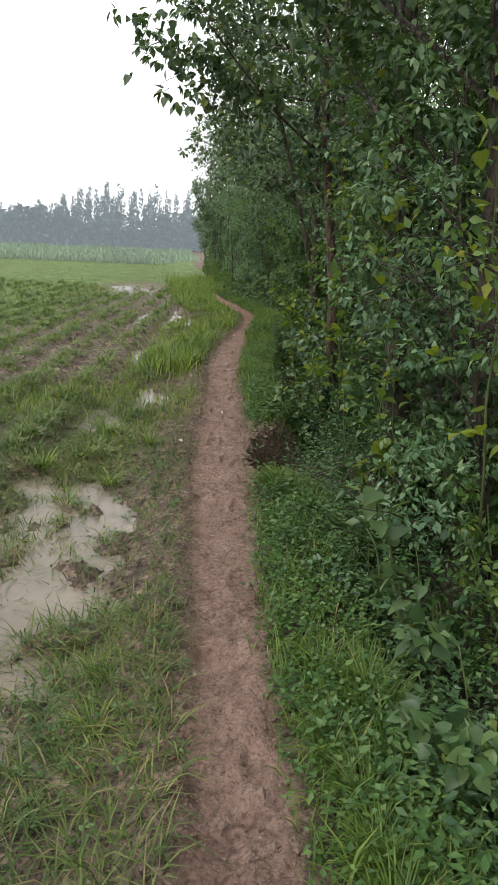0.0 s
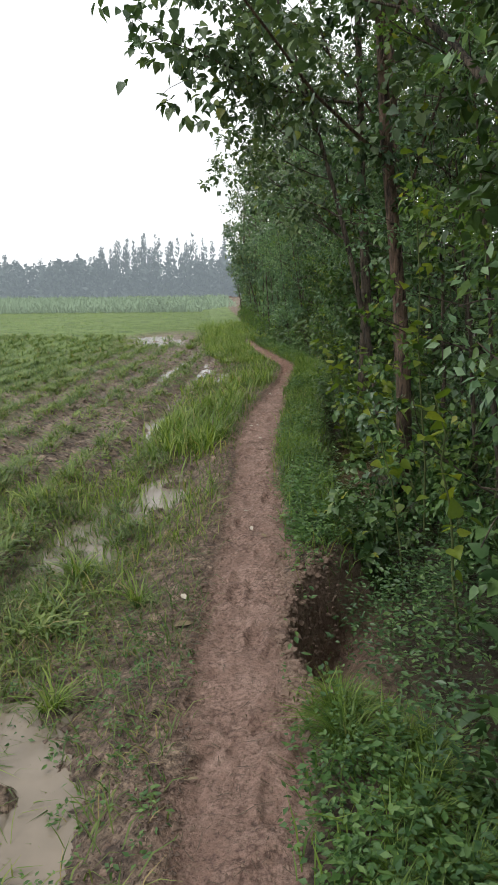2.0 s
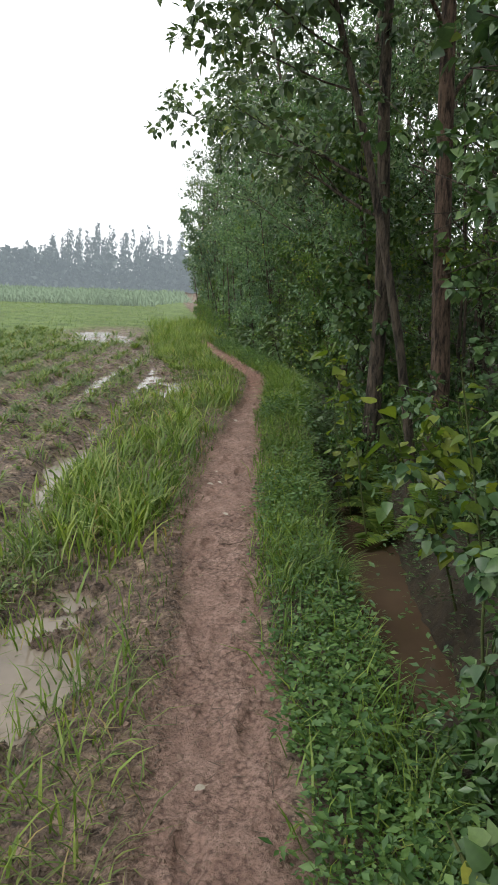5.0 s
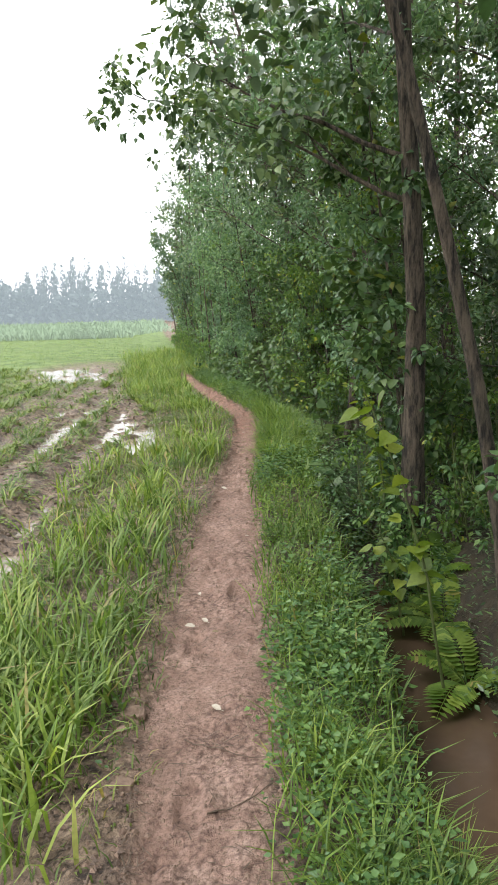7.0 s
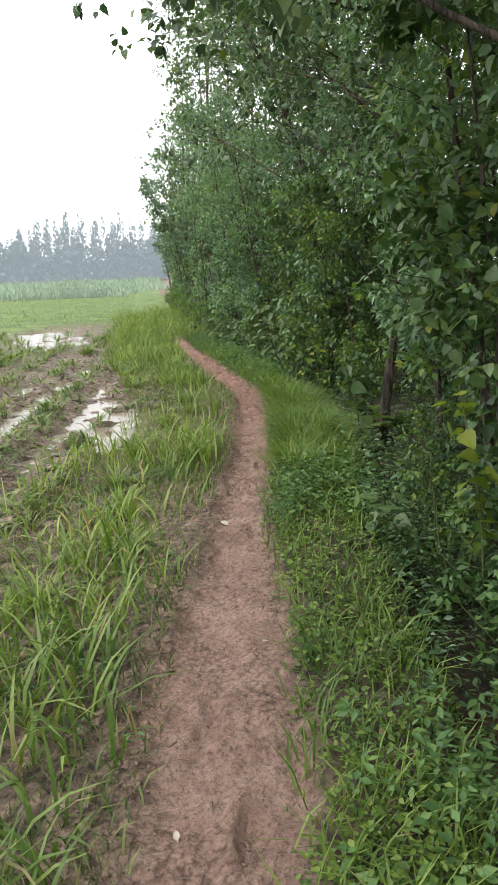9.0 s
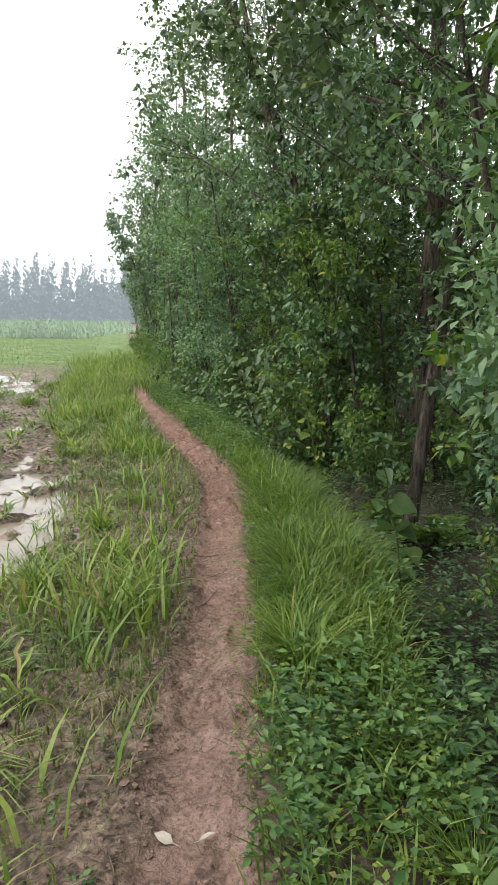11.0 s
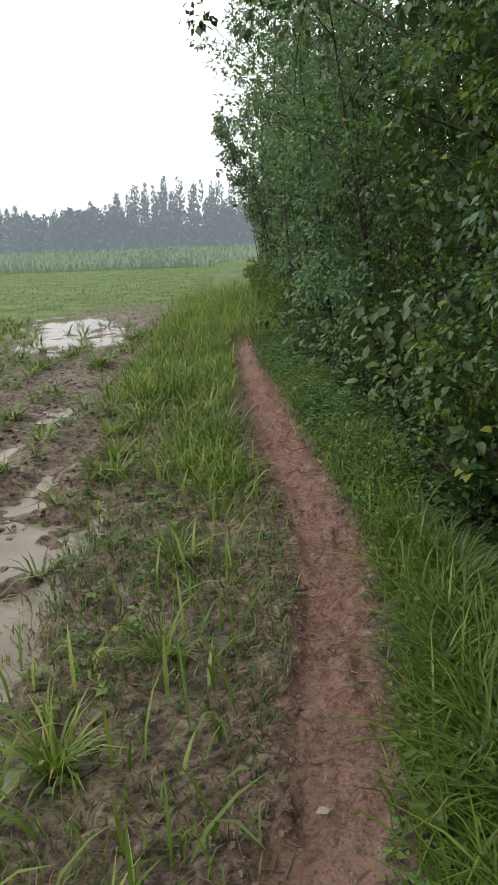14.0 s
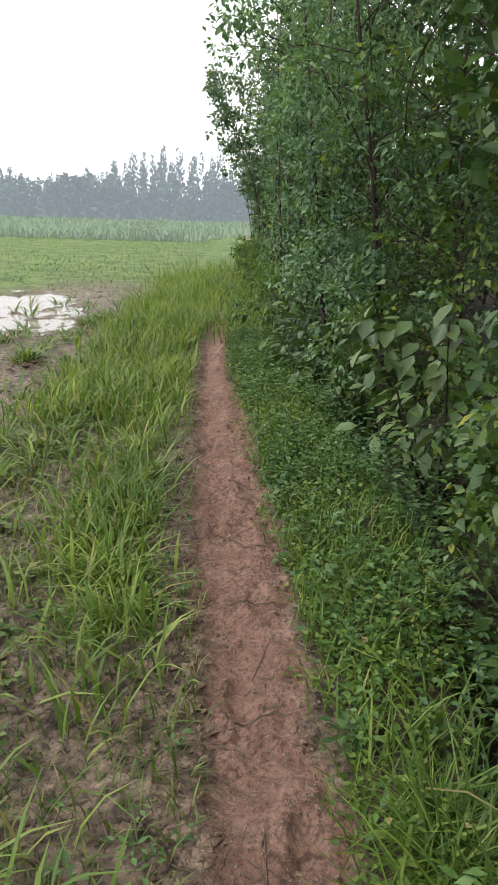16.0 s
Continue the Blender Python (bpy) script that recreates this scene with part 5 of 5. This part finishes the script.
def build_litter():
    g = np.random.default_rng(91)
    # soil crumbs, mostly along the trodden edges
    n = 8000
    y = g.uniform(0.9, 27, n)
    side = np.where(g.uniform(0, 1, n) < 0.72, -1, 1)
    u = side * half(y) * (0.95 + side * -0.05 + g.normal(0, 0.28, n))
    u = np.where(side < 0, u - np.abs(g.normal(0, 0.12, n)), u)
    crumb(g, n, line(y) + u, y, g.uniform(0.004, 0.014, n) * (1 + 0.9 * (g.uniform(0, 1, n) > 0.94)), CLOD, "soil_crumbs", "crumbs of reddish soil along the path", "soil")
    n = 700
    y = g.uniform(1.2, 24, n)
    crumb(g, n, line(y) - half(y) - 0.03 - np.abs(g.normal(0.02, 0.12, n)), y, g.uniform(0.007, 0.022, n), CLOD, "path_clods", "lumps of wet soil along the path's field side", "soil", True)
    n = 10000
    y = g.uniform(1.6, 10.4, n)
    u = -half(y) - 0.85 * g.uniform(0, 1, n) ** 1.4
    crumb(g, n, line(y) + u, y, g.uniform(0.004, 0.014, n) * (0.4 + 1.1 * fbm(line(y) + u, y, 2.5, 101)), WET_CLOD, "mud_clods", "wet broken clods of mud beside the path", "soil")
    n = 15000
    y = g.uniform(0.9, 24, n)
    crumb(g, n, line(y) + half(y) * g.uniform(-1.1, 1.0, n), y, g.uniform(0.003, 0.009, n), CLOD, "path_grit", "fine grit and crumbs trodden on the path", "soil")
    n = 4500
    y = g.uniform(3, 26, n)
    x = line(y) - 0.75 - 4.2 * g.uniform(0, 1, n) ** 1.3
    crumb(g, n, x, y, g.uniform(0.008, 0.034, n) * (0.6 + 0.9 * fbm(x, y, 1.0, 99)), WET_CLOD, "field_clods", "wet clods of soil in the furrows", "soil", True)
    n = 1100
    y = g.uniform(5.1, 7.1, n)
    crumb(g, n, line(y) + half(y) - 0.05 + 0.4 * g.uniform(0, 1, n), y, g.uniform(0.006, 0.028, n), CLOD, "bank_clods", "lumps of red-brown soil fallen from the broken bank", "soil", True)
    # dead straw pressed into the mud
    n = 24000
    y = g.uniform(0.8, 27, n)
    u = np.where(g.uniform(0, 1, n) < 0.9, -half(y) * 0.95 - np.abs(g.normal(0, 0.6, n)), g.uniform(-1, 1, n) * half(y))
    x = line(y) + u
    wide = g.uniform(0, 1, n) < 0.3
    x = np.where(wide, line(y) - 0.6 - 3.5 * g.uniform(0, 1, n), x)
    v = blades(x, y, height(x, y) + 0.006, g.uniform(0.02, 0.1, n), g.uniform(0.002, 0.005, n), g.uniform(0, 6.28, n), g.uniform(0.9, 1.0, n), np.zeros(n), SHORT)
    v[0][:, 2] = height(v[0][:, 0], v[0][:, 1]) + 0.006
    tagged(new("straw", np_mesh("straw", *v, TWIG)), "dead straw and grass bits trodden into the mud", "straw", kind="stuff")

    def twig(points, r):
        r *= 0.5
        p = np.array([(x, y, float(height(x, y)) + r * 1.2 + 0.004) for x, y in points])
        q = np.concatenate([np.linspace(p[k], p[k + 1], 4, endpoint=False) for k in range(len(p) - 1)] + [p[-1:]])
        q[:, 2] = [float(height(a, b)) + r * 1.2 + 0.004 for a, b in q[:, :2]]
        root = new("twig")
        c = q.mean(0)
        root.matrix_basis = pose(*c)
        part("stick", solid("stick", tube(q - c, np.linspace(r, r * 0.5, len(q)), 6), TWIG), root)
        k = len(q) // 2
        d = unit(q[-1] - q[0])
        side = np.array([-d[1], d[0], 0.1])
        part("side_shoot", solid("side_shoot", tube([q[k] - c, q[k] - c + d * 0.03 + side * 0.02, q[k] - c + d * 0.06 + side * 0.035], [r * 0.6, r * 0.5, r * 0.3], 5), TWIG), root)
        tagged(root, "thin dead twig lying on the trodden path", "twig", "twigs on the path")

    for pts, r in (([(-0.02, 3.66), (-0.06, 3.74), (-0.03, 3.88), (0.08, 3.95)], 0.006), ([(-0.33, 10.66), (-0.2, 10.6), (0.02, 10.48)], 0.005), ([(-0.24, 10.25), (-0.1, 10.32), (0.0, 10.4)], 0.006),
                   ([(-0.28, 22.1), (-0.14, 22.0), (-0.02, 21.92)], 0.008), ([(-0.2, 21.3), (-0.06, 21.22), (0.06, 21.2)], 0.007), ([(-0.1, 20.72), (0.03, 20.75), (0.1, 20.7)], 0.006),
                   ([(0.03, 20.25), (0.06, 20.4), (0.1, 20.52)], 0.005), ([(0.0, 20.02), (0.1, 20.06), (0.2, 20.05)], 0.006), ([(0.08, 19.3), (0.14, 19.45), (0.12, 19.6)], 0.005),
                   ([(-0.06, 16.95), (0.08, 17.0), (0.2, 16.98)], 0.006), ([(-0.03, 16.2), (0.06, 16.35), (0.02, 16.5)], 0.005), ([(0.02, 16.6), (0.14, 16.72)], 0.005), ([(-0.1, 17.9), (0.05, 17.85), (0.15, 17.9)], 0.004),
                   ([(0.0, 6.9), (0.03, 7.05), (0.02, 7.2)], 0.004), ([(-0.5, 16.8), (-0.3, 16.9), (-0.12, 16.82)], 0.006), ([(0.02, 18.9), (0.16, 18.95)], 0.005)):
        twig(pts, r)

    def slab(x, y, long, wide, thick, turn):
        """A flat lump of dried mud with a broken outline."""
        bm = bmesh.new()
        n = 9
        ring = [bm.verts.new((long * math.cos(k * 6.283 / n) * g.uniform(0.7, 1.1), wide * math.sin(k * 6.283 / n) * g.uniform(0.7, 1.1), g.uniform(-0.2, 0.2) * thick)) for k in range(n)]
        top = bmesh.ops.extrude_face_region(bm, geom=[bm.faces.new(ring)])["geom"]
        for v in (e for e in top if isinstance(e, bmesh.types.BMVert)):
            v.co = Vector((v.co.x * 0.86, v.co.y * 0.86, thick * g.uniform(0.7, 1.3)))
        bmesh.ops.recalc_face_normals(bm, faces=bm.faces)
        me = bpy.data.meshes.new("mud_lump")
        bm.to_mesh(me)
        bm.free()
        me.materials.append(CLOD)
        ob = new("mud_lump", me)
        ob.matrix_basis = pose(x, y, float(height(x, y)) - 0.004, g.uniform(-5, 5), g.uniform(-5, 5), turn)
        tagged(ob, "flat broken slab of dried mud beside the path", "mud lump", "mud slabs by the path")

    for a in ((-0.54, 10.86, 0.07, 0.045, 0.022, 10), (-0.58, 10.72, 0.03, 0.025, 0.018, 60), (-0.53, 10.42, 0.05, 0.04, 0.02, 40), (-0.5, 14.05, 0.05, 0.035, 0.02, 20), (-0.36, 12.5, 0.035, 0.03, 0.016, 70), (-0.1, 18.9, 0.03, 0.022, 0.014, 0)):
        slab(*a)

    def flat_leaf(name, x, y, size, turn, material, label, tilt=8):
        root = new(name)
        root.matrix_basis = pose(x, y, float(height(x, y)) + 0.012, tilt, -tilt, turn)
        v = leaves(OVAL, np.array([[0, 0, 0.0]]), np.array([[0, 1.0, 0]]), np.array([[0, 0, 1.0]]), np.array([size]))
        part("blade", solid("blade", v, material), root)
        part("stalk", solid("stalk", tube([(0, -0.25 * size, 0.002), (0, 0, 0)], [0.0012, 0.001], 5), material), root)
        tagged(root, label, "leaf", "fallen leaves")

    flat_leaf("fallen_leaf", 0.235, 18.36, 0.05, 75, YELLOW_LEAF, "small bright yellow leaf lying on the path")
    flat_leaf("fallen_leaf", -0.13, 14.52, 0.06, 60, PALE, "pale dried leaf curled on the path's edge", 20)
    flat_leaf("fallen_leaf", -0.06, 14.5, 0.05, -80, PALE, "pale dried leaf curled on the path's edge", 20)
    flat_leaf("fallen_leaf", -0.32, 11.66, 0.06, 100, PALE, "pale dried leaf on the trodden soil", 15)
    flat_leaf("fallen_leaf", -0.26, 11.7, 0.045, 40, PALE, "pale dried leaf on the trodden soil", 15)
    flat_leaf("fallen_leaf", -0.17, 7.55, 0.05, 10, PALE, "pale scrap of leaf on the path", 25)
    flat_leaf("fallen_leaf", -0.06, 7.4, 0.05, 60, DRY_LEAF, "dry brown leaf on the path", 25)
    flat_leaf("fallen_leaf", -0.43, 6.05, 0.11, 120, DRY_LEAF, "large dry leaf lying in the mud", 6)
    flat_leaf("fallen_leaf", -0.5, 6.3, 0.06, 30, PALE, "pale scrap of leaf in the mud", 15)
    for k in range(16):
        y = g.uniform(2, 22)
        flat_leaf("fallen_leaf", float(line(y) + g.uniform(-1.3, 1.0) * half(y)), y, g.uniform(0.025, 0.05), g.uniform(0, 360), (PALE, DRY_LEAF)[k % 2], "small dry leaf trodden into the path", 12)


build_seedlings()
build_saplings()
build_broadleaf_shrubs()
build_ferns()
build_litter()
